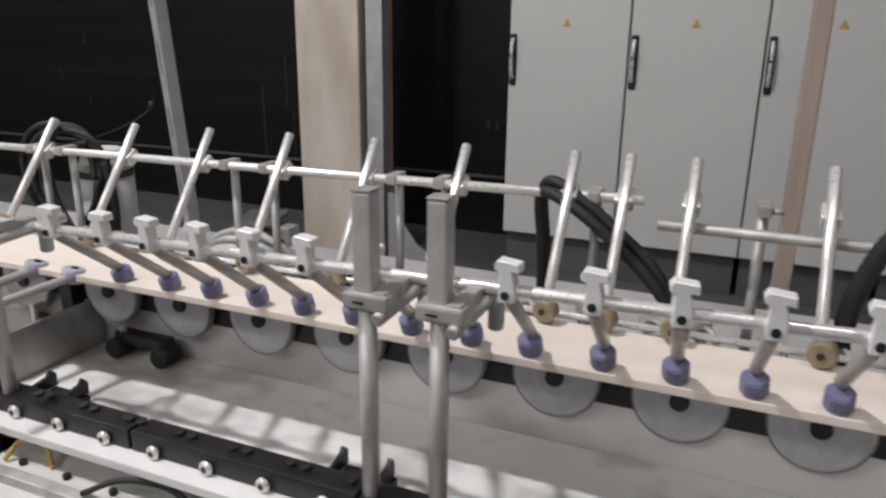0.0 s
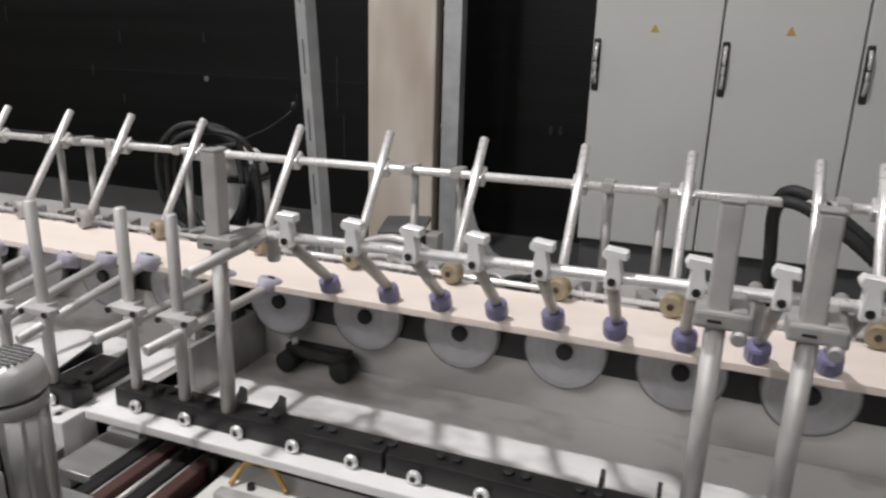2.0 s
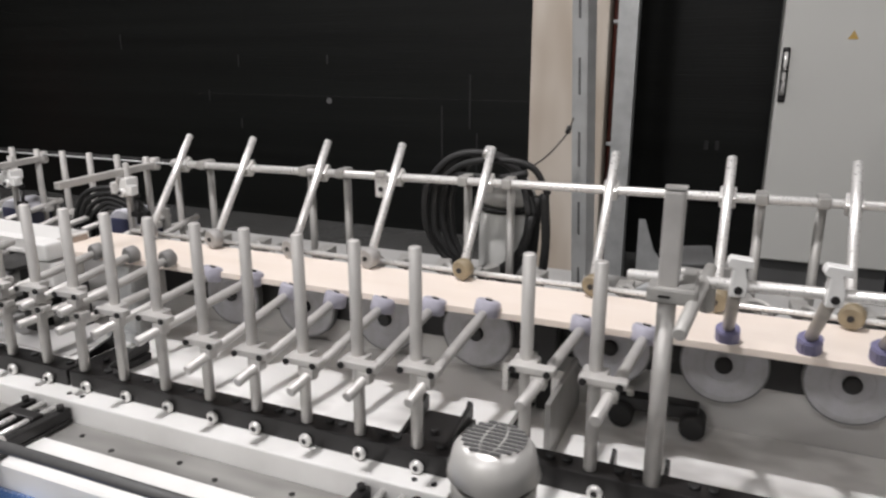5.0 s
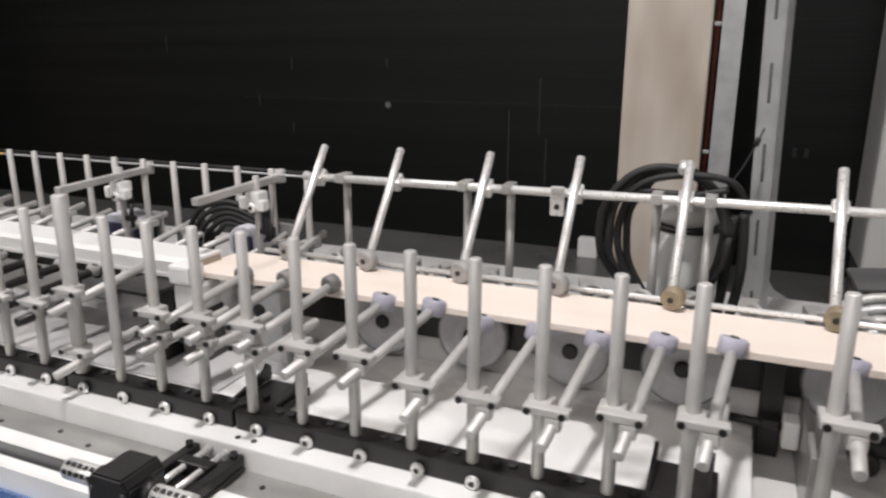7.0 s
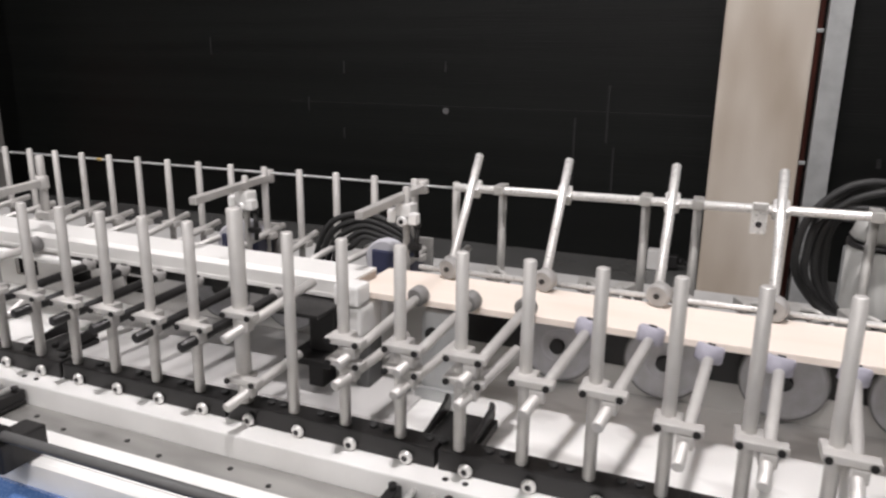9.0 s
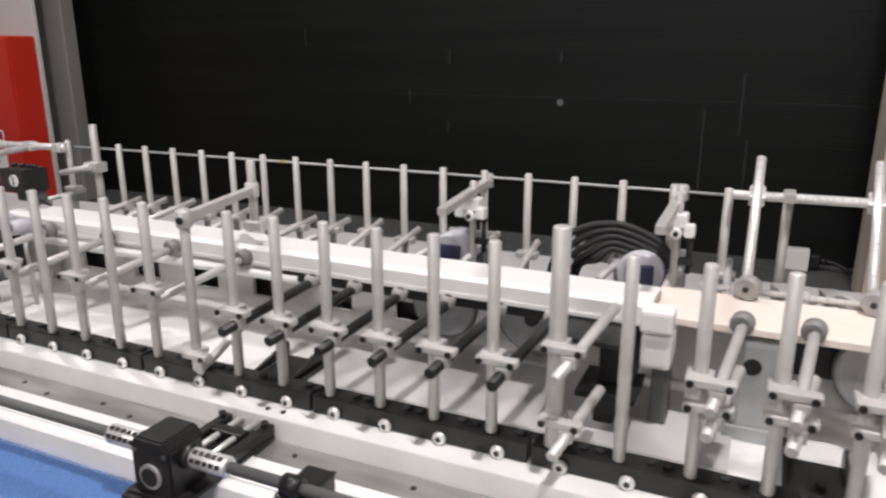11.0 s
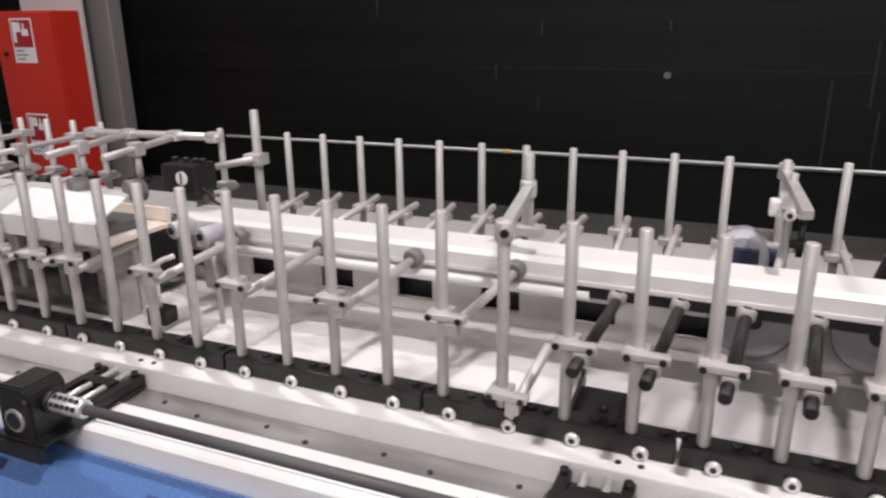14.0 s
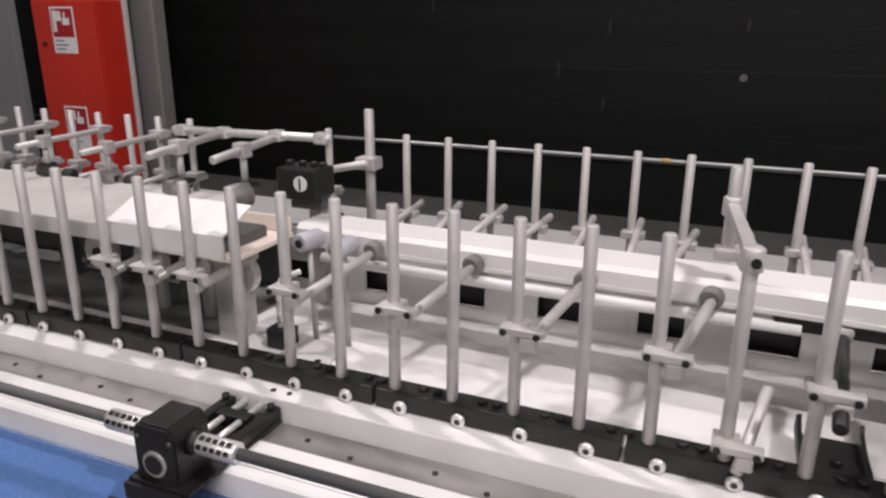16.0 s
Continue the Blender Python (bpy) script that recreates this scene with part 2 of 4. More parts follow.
JOINT = material("dull_joint_edge", (0.013, 0.013, 0.013), 0.6, 0, 0.2, 9, 0.1, 90)
LEDGE = material("dusty_grey_edge", (0.085, 0.085, 0.085), 0.6, 0, 0.2, 6, 0.1, 90)
part("ledge", box(B(), X0, -1.1, Y1 - 0.02, Y1 + 0.01, 0.362, 0.378, 0.002), LEDGE, wn, "thin dusty grey ledge")
part("panel_joint", box(B(), -5.2, -2.3, Y1 - 0.002, Y1 + 0.01, 0.914, 0.9165, 0.0006), JOINT, wn)
spot = material("white_paint_spot", (0.16, 0.16, 0.16), 0.6, 0, 0.2, 40, 0.1, 120)
part("paint_spot", cyl(B(), (-3.975, Y1 - 0.004, 0.885), (-3.975, Y1 + 0.01, 0.885), 0.022, 9, r2=0.018), spot, wn)
# assumed fixtures around the key and fill lights, all out of view
for lx, ly, power, size in LAMPS:
    lt = thing("hall_lamp", "suspended white hall lamp with a glowing diffuser, assumed out of view", "lamp", pose(lx, ly, CEIL), "hall lamps")
    part("housing", box(B(), -size * 1.15, size * 1.15, -size * 0.55, size * 0.55, -0.38, -0.30, 0.01), HALL, lt)
    part("diffuser", box(B(), -size * 1.1, size * 1.1, -size * 0.5, size * 0.5, -0.392, -0.384), glow, lt)
    for sx in (-size, size):
        part("suspension_rod", cyl(B(), (sx, 0, -0.305), (sx, 0, 0), 0.006, 8), GALV, lt)

col = thing("plastered_column", "beige plastered square column with brown stains", "column", kind="structure")
part("shaft", box(B(), -2.26, -1.872, 3.43, 3.83, 0, CEIL, 0.012), PLASTER, col)
pipe = thing("red_pipe", "dark red oxide pipe beside the column", "pipe", kind="structure")
part("pipe_run", cyl(B(), (-1.856, 3.53, 0), (-1.856, 3.53, CEIL), 0.015, 14), RUST, pipe)
for z in (0.75, 1.35, 2.4):
    part("pipe_clip", box(B(), -1.8715, -1.838, 3.508, 3.552, z, z + 0.018, 0.003), GALV, pipe)
gp = thing("galvanised_post", "galvanised steel channel post standing beside the column", "post", kind="structure")
bm = B()
prism(bm, [(-1.832, 0), (-1.738, 0), (-1.738, CEIL), (-1.832, CEIL)], 0.008, pose(0, 3.44, 0))
box(bm, -1.832, -1.824, 3.449, 3.52, 0, CEIL), box(bm, -1.746, -1.738, 3.449, 3.52, 0, CEIL)
part("channel", bm, GALV, gp)

# slotted strut that leans over the machine's back
st = thing("slotted_strut", "leaning galvanised slotted steel strut behind the machine", "strut", look((-1.592, 1.857, 0.0), (-1.667, 1.718, 2.5)) @ pose(0, 0, 0, 0, 0, 0))
bm = B()
box(bm, -0.027, 0.027, 0.012, 0.018, -2.55, 0), box(bm, -0.027, -0.021, -0.018, 0.012, -2.55, 0), box(bm, 0.021, 0.027, -0.018, 0.012, -2.55, 0)
part("channel", bm, GALV, st)
slot_mesh = mesh("slot", box(B(), -0.0045, 0.0045, -0.0195, 0.0, -0.05, 0.05, 0.003), PLINTH)
part("web", box(B(), -0.0205, 0.0205, -0.018, -0.014, -2.55, 0), GALV, st)
for k in range(12):
    share("slot", slot_mesh, st, pose(0, 0, -0.15 - 0.2 * k))

# ---- electric cabinets ----
def cabinet_unit(x, sticker):
    c = thing("electrical_cabinet", "tall light grey enamelled electrical cabinet with a closed door", "cabinet", pose(x, 3.6, 0), "electrical cabinets")
    part("body", box(B(), 0.0, 0.594, 0.024, 0.52, 0.2, 2.2, 0.004), CABINET, c)
    part("plinth", box(B(), 0.012, 0.582, 0.05, 0.5, 0.0, 0.199, 0.003), PLINTH, c)
    d = part("door", box(B(), 0.004, 0.590, 0.0, 0.021, 0.21, 2.19, 0.006), CABINET, c)
    bm = B()
    box(bm, 0.010, 0.042, -0.012, -0.0002, 0.985, 1.235, 0.008)
    part("handle_plate", bm, BLACKM, d)
    bm = B()
    tube(bm, [(0.026, -0.012, 1.02), (0.026, -0.034, 1.05), (0.026, -0.036, 1.12), (0.026, -0.034, 1.18), (0.026, -0.012, 1.21)], 0.009, 8, 5)
    part("lever", bm, STEEL, d, "bright metal swing lever")
    if sticker:
        bm = B()
        prism(bm, [(0.270, 1.268), (0.314, 1.268), (0.292, 1.307)], 0.0014, pose(0, -0.0015, 0))
        part("warning_sticker", bm, YELLOW, d, "small yellow triangular warning sticker")
    return c


for k in range(4):
    cabinet_unit(-1.10 + 0.596 * k, k < 3)
sp = thing("timber_post", "pale timber post standing near the cabinets", "post", pose(0.19, 2.25, 0))
part("shaft", box(B(), -0.015, 0.035, -0.03, 0.03, 0, 2.6, 0.006), TIMBER, sp)

# ---- red hose cabinet and grey column at the far end ----
fh = thing("fire_hose_cabinet", "red enamelled fire hose cabinet with white sign stickers", "cabinet", pose(-8.43, 3.32, 0))
part("body", box(B(), 0.0, 0.57, 0.0, 0.22, 0.05, 1.31, 0.012), RED, fh)
d = part("door", box(B(), 0.012, 0.558, -0.016, -0.0005, 0.07, 1.298, 0.006), RED, fh)
part("base", box(B(), 0.03, 0.54, 0.03, 0.20, 0.0, 0.0495), BLACKM, fh)
for zz in (0.967, 0.325):
    s = part("sign", box(B(), 0.175, 0.385, -0.0185, -0.0162, zz, zz + 0.295, 0.0008), PAPER, d, "white sign with a red hose pictogram")
    part("sign_field", box(B(), 0.187, 0.373, -0.0205, -0.0188, zz + 0.105, zz + 0.283), SIGNRED, s)
    bm = B()
    box(bm, 0.198, 0.226, -0.0225, -0.0208, zz + 0.135, zz + 0.272), box(bm, 0.228, 0.275, -0.0225, -0.0208, zz + 0.205, zz + 0.268)
    box(bm, 0.283, 0.345, -0.0225, -0.0208, zz + 0.180, zz + 0.225), box(bm, 0.298, 0.312, -0.0225, -0.0208, zz + 0.225, zz + 0.262)
    part("pictogram_bar", bm, PAPER, s)
    for k in range(3):
        part("text_bar", box(B(), 0.197, 0.275 + 0.03 * (k % 2), -0.0205, -0.0188, zz + 0.022 + 0.027 * k, zz + 0.031 + 0.027 * k), PANELG, s)
part("lock", cyl(B(), (0.095, -0.030, 1.025), (0.095, -0.0162, 1.025), 0.014, 14), BLACKM, d)
part("door_edge", box(B(), 0.556, 0.5695, -0.0158, -0.0008, 0.07, 1.298, 0.002), RED, fh)
bp = thing("pale_backing_panel", "pale painted backing panel behind the red cabinet", "panel", kind="structure")
part("sheet", box(B(), -8.43, -7.846, 3.545, 3.575, 0, 2.8, 0.004), HALL, bp)
gc = thing("grey_column", "grey painted square column next to the red cabinet", "column", kind="structure")
part("shaft", box(B(), -8.30, -7.816, 3.76, 3.88, 0, CEIL, 0.012), GREYPIL, gc)
pw = thing("pale_panel", "pale grey partition panel behind the red cabinet", "panel", kind="structure")
part("sheet", box(B(), -9.9, -8.90, 3.50, 3.56, 0, 3.2, 0.004), PANELG, pw)

# ---- machine bed ----
XL, XR = -8.2, 1.6
bed = thing("machine_bed", "long white steel bed of a profile wrapping machine", "machine bed")
part("table", box(B(), XL, -1.60, 0.90, 1.344, 0.432, 0.45), TABLEW, bed, "flat white painted table top")
part("lower_table", box(B(), -1.500, XR, 0.945, 1.344, 0.385, 0.405), TABLEW, bed, "flat white painted lower table top")
part("end_plate", box(B(), -1.513, -1.501, 1.06, 1.34, 0.30, 0.535, 0.003), CHANNEL, bed, "grey steel end plate between two table sections")
part("rear_table", box(B(), XL, XR, 1.407, 2.12, 0.47, 0.49, 0.003), REARW, bed, "dull grey rear table top")
part("front_beam", box(B(), XL, -1.62, 0.812, 0.897, 0.26, 0.4505, 0.004), WHITE, bed)
part("front_strip", box(B(), -1.60, XR, 0.852, 0.940, 0.446, 0.4655, 0.003), WHITE, bed)
part("strip_beam", box(B(), -1.60, XR, 0.922, 0.938, 0.26, 0.4455), PLINTH, bed)
part("rear_apron", box(B(), XL, XR, 2.08, 2.12, 0.16, 0.468), PLINTH, bed)
part("under_shelf", box(B(), XL, XR, 0.40, 2.07, 0.09, 0.11), PLINTH, bed)
leg_mesh = mesh("leg", box(B(), -0.05, 0.05, -0.05, 0.05, 0.0, 0.258, 0.004), PLINTH)
for k in range(8):
    for y in (0.83, 1.9):
        share("leg", leg_mesh, bed, pose(-7.9 + 1.3 * k, y, 0))
# upright back panel with rectangular wheel openings
bm = B()
PY0, PY1, PZ0, PZ1, OZ0, OZ1 = 1.346, 1.358, 0.38, 0.64, 0.487, 0.543
holes = [-5.035 + 0.242 * k for k in range(7)]
box(bm, XL, XR, PY0, PY1, PZ0, OZ0), box(bm, XL, XR, PY0, PY1, OZ1, PZ1)
edge = XL
for hx in holes:
    box(bm, edge, hx - 0.052, PY0, PY1, OZ0, OZ1)
    edge = hx + 0.052
box(bm, edge, XR, PY0, PY1, OZ0, OZ1)
part("back_panel", bm, PANELW, bed)
part("inner_wall", box(B(), XL, XR, 1.385, 1.405, 0.30, 0.63), BLACKM, bed)
part("wheel_shaft_housing", box(B(), -2.75, XR, 1.335, 1.3445, 0.520, 0.63, 0.003), BLACKM, bed, "black housing behind the carrying wheels")
part("support_rail", box(B(), -4.85, -3.85, 1.16, 1.31, 0.644, 0.6605, 0.003), WHITE, bed, "white rail below the wrapped profile")
part("dark_support_rail", box(B(), -3.849, -2.96, 1.135, 1.30, 0.636, 0.6605, 0.003), BLACKM, bed, "dark rail below the wrapped profile")
part("floor_plate", box(B(), -3.70, -2.75, 0.985, 1.342, 0.4505, 0.456), PLATE, bed, "scuffed bare grey steel plate on the table")
part("rail_tube", cyl(B(), (-4.85, 1.150, 0.640), (-3.80, 1.139, 0.640), 0.012, 14), WHITE, bed, "white tube below the wrapped profile")
# two added dark sheets paint the pale board's shade on table and back panel
part("end_belt", box(B(), XL, -5.06, 1.012, 1.342, 0.4505, 0.455), ENDSHADE, bed, "mottled dark sheet for the board's shade and dark parts under the end rollers")
part("end_guard", box(B(), XL, -5.12, 1.337, 1.3455, 0.4555, 0.64), PLINTH, bed, "dark sheet for the shade and dark parts behind the end rollers")
part("side_channel", box(B(), XL, -1.62, 0.735, 0.810, 0.38, 0.398), CHANNEL, bed, "bare grey steel channel")
part("slide_ledge", box(B(), XL, -1.62, 0.655, 0.733, 0.34, 0.404, 0.003), WHITE, bed)
bm = B()
prism(bm, [(0.0, 0.402), (0.018, 0.402), (0.024, 0.396), (0.028, 0.345), (0.0, 0.345)], -XL - 1.75, pose(XL, 0.653, 0, 0, 0, -90))
part("front_ledge", bm, WHITE, bed)
part("joint_shelf", box(B(), -1.598, -1.514, 0.90, 1.344, 0.385, 0.40), WHITE, bed)
# added dark sheet gives the open space below the strip its shade
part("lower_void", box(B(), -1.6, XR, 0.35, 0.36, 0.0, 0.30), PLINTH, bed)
bolt_mesh = mesh("bolt_hole", cyl(B(), (0, 0, 0), (0, 0, 0.002), 0.006, 10), BLACKM)
for k in range(34):
    share("bolt_hole", bolt_mesh, bed, pose(-6.2 + 0.137 * k + 0.03 * (k % 2), 0.755 + 0.02 * (k % 2), 0.3981))

cover = thing("blue_cover", "smooth blue painted cover panel along the bed", "cover panel")
bm = B()
prism(bm, [(0, 0), (0.006, 0.012), (0.02, 0.018), (0.19, -0.10), (0.225, -0.16), (0.225, -0.30), (0.21, -0.30), (0.21, -0.165), (0.18, -0.115), (0.012, 0)], 6.3, pose(XL - 0.02, 0.626, 0.340, 0, 0, -90))
part("sheet", bm, BLUE, cover)

# ---- black mounting bars with screws ----
PITCH = 0.1223
def screw_x(i):
    return -1.932 - PITCH * i


bm = B()
cyl(bm, (0, -0.012, 0), (0, 0.0, 0), 0.0140, 16, rim=0.004)
screw_mesh = mesh("screw", bm, STEEL)
bm = B()
cyl(bm, (0, -0.0128, 0), (0, -0.0122, 0), 0.0065, 6)
socket_mesh = mesh("socket", bm, BLACKM)
hole_mesh = mesh("cap_screw", cyl(B(), (0, 0, 0), (0, 0, 0.007), 0.0095, 12, rim=0.0015), RUBBER)
def mounting_bar(i0, i1, dy=0.0, dz=0.0):
    xa, xb = screw_x(i1) - PITCH * 0.47, screw_x(i0) + PITCH * 0.47
    t = thing("mounting_bar", "black anodised mounting bar with bright socket screws", "mounting bar", pose((xa + xb) / 2, 0.89 + dy, 0.4285 + dz), "mounting bars")
    w = (xb - xa) / 2
    part("bar", box(B(), -w, w, -0.026, 0.026, 0.0225, 0.064, 0.003), BLACKM, t)
    i = i0
    while i <= i1 + 0.01:
        x = screw_x(i) - (xa + xb) / 2
        s = share("screw", screw_mesh, t, pose(x, -0.0262, 0.036))
        share("socket", socket_mesh, s, Matrix())
        for dx in (0.035, 0.065):
            share("cap_screw", hole_mesh, t, pose(x + dx, 0.004, 0.0641))
        i += 1
    return t


for i0, i1 in ((-15.55, -12.55), (-11.55, -8.55), (-7.55, -3.55), (-1.9, 1.1), (2, 5), (6, 9), (10, 13), (14, 17), (18, 21), (22, 25), (26, 29), (30, 33), (34, 37)):
    mounting_bar(i0, i1, *((0.027, 0.015) if i0 < -3 else (0.0, 0.0)))

# ---- guide posts ----
def clamp_mesh(w=0.058, d=0.034, h=0.014):
    bm = B()
    box(bm, -0.022, w, -0.036, -0.0125, -h / 2, h / 2, 0.003)
    box(bm, -0.022, 0.022, -0.0125, 0.018, -h / 2, h / 2, 0.003)
    return bm


CLAMP = mesh("clamp", clamp_mesh(), ALU)
KNOB = mesh("clamp_screw", cyl(B(), (-0.013, -0.0425, 0), (-0.013, -0.0392, 0), 0.0065, 8), BLACKM)
POST = {}
def post_mesh(height, r):
    key = (round(height, 3), r)
    if key not in POST:
        POST[key] = mesh("post", cyl(B(), (0, 0, 0), (0, 0, height), r, 14, rim=0.0025), ALU)
    return POST[key]


ROLLERS = {
    "violet": (LILAC, 0.0265, 0.034, "lilac grey polyurethane pressure roller"),
    "grey": (DARKR, 0.022, 0.030, "grey pressure roller"),
    "dark": (GREYR, 0.0185, 0.026, "small grey cup roller on a black rod"),
}
def roller(bm, c, axis, r, w):
    c, axis = V(c), V(axis).normalized()
    cyl(bm, c - axis * w / 2, c + axis * w / 2, r, 18, rim=0.004)
    return bm


def guide_post(x, top, arms=(), y=0.88, r=0.0116, base=0.4925, label="upright aluminium guide post with clamped roller arm", group="guide posts"):
    """arms: rows of (height of the clamp, front reach, back reach, rise to the back, sideways shift, roller kind, dark arm)."""
    t = thing("guide_post", label if arms else "upright plain aluminium guide post", "guide post", pose(x, y, base), group)
    share("post", post_mesh(top - base, r), t, Matrix())
    for z, front, back, rise, shift, kind, dark in arms:
        z -= base
        c = share("clamp", CLAMP, t, pose(0, 0, z))
        share("clamp_screw", KNOB, c, Matrix())
        share("clamp_screw", KNOB, c, pose(0.060, 0, 0))
        a, b = V((0.030 - shift * 0.3, -0.024 - front, z - 0.023 - rise * 0.3)), V((0.030 + shift, back, z - 0.023 + rise))
        arm = part("arm", cyl(B(), a, b, 0.0116 if dark else 0.0104, 12, rim=0.002), BLACKM if dark else ALU, t, "black rod" if dark else "")
        bm = B()
        box(bm, 0.016, 0.044, -0.036, -0.014, z - 0.033, z - 0.0075, 0.004)
        part("cross_clamp", bm, ALU, t)
        if kind:
            mat, rr, ww, text = ROLLERS[kind]
            tip = b + V((0.0, 0.012, 0.004))
            bm = roller(B(), tip, (0.15, 0.25, 1) if kind != "grey" else (0.2, 1, 0.1), rr, ww)
            ro = part("roller", bm, mat, t, text)
            ax = V((0.15, 0.25, 1) if kind != "grey" else (0.2, 1, 0.1)).normalized()
            for side in (-1, 1):
                part("axle_bolt", cyl(B(), tip + ax * side * (ww / 2 - 0.001), tip + ax * side * (ww / 2 + 0.003), 0.008, 10), BLACKM, ro)
    return t


def rod_x(i):
    return screw_x(i + 0.17)


ARMS = {}
for i in (10, 11, 12, 13, 14, 15):
    ARMS[i] = [(0.655, 0.05, 0.215, 0.02, 0.02, "dark", True)]
for i in (17, 19, 21, 23):
    ARMS[i] = [(0.672, 0.0, 0.235, 0.03, 0.04, "grey", False)]
for i in (25, 26, 27):
    ARMS[i] = [(0.668, 0.0, 0.16, 0.02, 0.02, None, False)]
for i, z in ((7, 0.692), (6, 0.697), (5, 0.70)):
    ARMS[i] = [(z - 0.008, 0.04, 0.222, 0.036, 0.024, "grey", False), (z - 0.052, 0.05, 0.16, 0.02, 0.03, None, False)]
for i, z in ((4, 0.668), (3, 0.672), (2, 0.637), (1, 0.634), (0, 0.638), (-1, 0.652), (-2, 0.665)):
    ARMS[i] = [(z, 0.06, 0.228, 0.034 if i > 2 else 0.050, 0.032 if i > 2 else 0.020, "violet", False)]
for i in range(-2, 34):
    if i == 16:
        lp = guide_post(rod_x(i), 0.868, [(0.53, 0.0, 0.12, 0.07, 0.03, None, False)])
        bm = B()
        box(bm, -0.011, 0.011, 0.0, 0.285, -0.010, 0.010, 0.003), cyl(bm, (0, 0.0, -0.022), (0, 0.0, 0.018), 0.018, 14, rim=0.003), cyl(bm, (0, 0.285, -0.018), (0, 0.285, 0.020), 0.018, 14, rim=0.003)
        part("long_arm", bm, ALU, lp, at=pose(0, 0, 0.355, 2, 0, 7.5))
        part("held_post", cyl(B(), (-0.037, 0.283, 0.27), (-0.037, 0.283, 0.4415), 0.0116, 14, rim=0.0025), ALU, lp)
        part("held_clamp", box(B(), -0.06, 0.0, 0.262, 0.30, 0.262, 0.285, 0.004), ALU, lp)
        part("arm_screw", cyl(B(), (0.006, -0.022, 0.352), (0.006, -0.016, 0.352), 0.008, 10), BLACKM, lp)
    elif i == 9:
        guide_post(rod_x(i), 0.915, [(0.70, 0.055, 0.17, 0.045, 0.04, None, False), (0.555, 0.065, 0.12, 0.035, 0.03, None, False)], r=0.0165, label="thick upright post with two clamped arms")
    else:
        guide_post(rod_x(i), 0.882 - 0.0006 * i, ARMS.get(i, ()))
for i, z in ((-3.62, 0.690), (-4.60, 0.690)):
    guide_post(rod_x(i), 0.885, [(z, 0.09, 0.215, 0.012, 0.02, "violet", False)], y=0.908, base=0.5075)

# tall square posts that carry the front rail
def rail_post(x, arm):
    t = thing("rail_post", "tall thick aluminium post with a clamp bracket", "rail post", pose(x, 0.908, 0.5075), "rail posts")
    part("lower_post", cyl(B(), (0, 0, 0), (0, 0, 0.328), 0.0145, 16), ALU, t)
    part("upper_post", box(B(), -0.0155, 0.0155, -0.0155, 0.0155, 0.352, 0.502, 0.004), ALU, t)
    part("post_cap", box(B(), -0.0162, 0.0162, -0.0162, 0.0162, 0.5022, 0.507, 0.0015), CAST, t)
    part("bracket_slot", box(B(), -0.012, 0.006, -0.0252, -0.0238, 0.337, 0.341), BLACKM, t)
    bm = B()
    box(bm, -0.030, 0.045, -0.024, 0.024, 0.327, 0.353, 0.005), box(bm, 0.016, 0.040, -0.020, 0.09, 0.331, 0.357, 0.004)
    part("bracket", bm, CAST, t)
    bm = B()
    cyl(bm, (0.03, -0.12 if arm else -0.03, 0.318), (0.055, 0.14, 0.346), 0.0105, 12, rim=0.002)
    part("arm", bm, CAST, t)
    bm = B()
    cyl(bm, (0.055, 0.09, 0.338), (0.055, 0.09, 0.285), 0.013, 14, rim=0.003)
    part("hinge", bm, CAST, t)
    return t


rail_post(rod_x(-5.45), True), rail_post(-0.442, False), rail_post(-0.324, False)

# ---- front rail with bright clamps and violet rollers ----
fr = thing("front_rail", "bright steel rail with hold-down clamps and violet rollers", "rail", pose(0, 0.985, 0.85))
part("rail_bar", cyl(B(), (-1.36, 0, -0.005), (0.95, 0, 0.034), 0.0098, 14, rim=0.002), STEEL, fr)
bm = B()
prism(bm, [(-0.014, -0.018), (0.014, -0.018), (0.016, 0.004), (0.011, 0.030), (0.010, 0.038), (0.023, 0.036), (0.022, 0.052), (-0.016, 0.056), (-0.022, 0.046), (-0.020, 0.038), (-0.011, 0.034), (-0.013, 0.010)], 0.028, pose(0, -0.020, 0))
bmesh.ops.bevel(bm, geom=bm.edges[:], offset=0.0018, segments=1, affect="EDGES")
bmesh.ops.scale(bm, vec=(0.88, 0.9, 0.88), verts=bm.verts)
HOLD = mesh("hold_down_clamp", bm, ZINC)
HOLDB = mesh("clamp_bolt", cyl(B(), (0, -0.0225, -0.003), (0, -0.0202, -0.003), 0.0066, 10), BLACKM)
bm = B()
cyl(bm, (0.0, 0.012, -0.018), (0.018, 0.160, -0.135), 0.0108, 12)
STEM = mesh("stem", bm, STEMM)
bm = B()
ax = V((0.12, 0.62, -0.5)).normalized()
prism(bm, [(0.026 * math.cos(math.pi * k / 4 + 0.39), 0.026 * math.sin(math.pi * k / 4 + 0.39)) for k in range(8)], 0.034, Matrix.Translation((0.016, 0.150, -0.128)) @ (V((0.1, 0.35, -1))).to_track_quat("Y", "Z").to_matrix().to_4x4())
bmesh.ops.bevel(bm, geom=bm.edges[:], offset=0.003, segments=2, affect="EDGES")
bmesh.ops.scale(bm, vec=(0.88, 0.88, 0.88), verts=bm.verts, space=Matrix.Translation((-0.018, -0.158, 0.136)))
VIOLET = mesh("violet_roller", bm, PURPLE)
CLAMPS = [-1.188, -1.052, -0.938, -0.822, -0.711, -0.596, -0.475, -0.356, -0.246, -0.120]
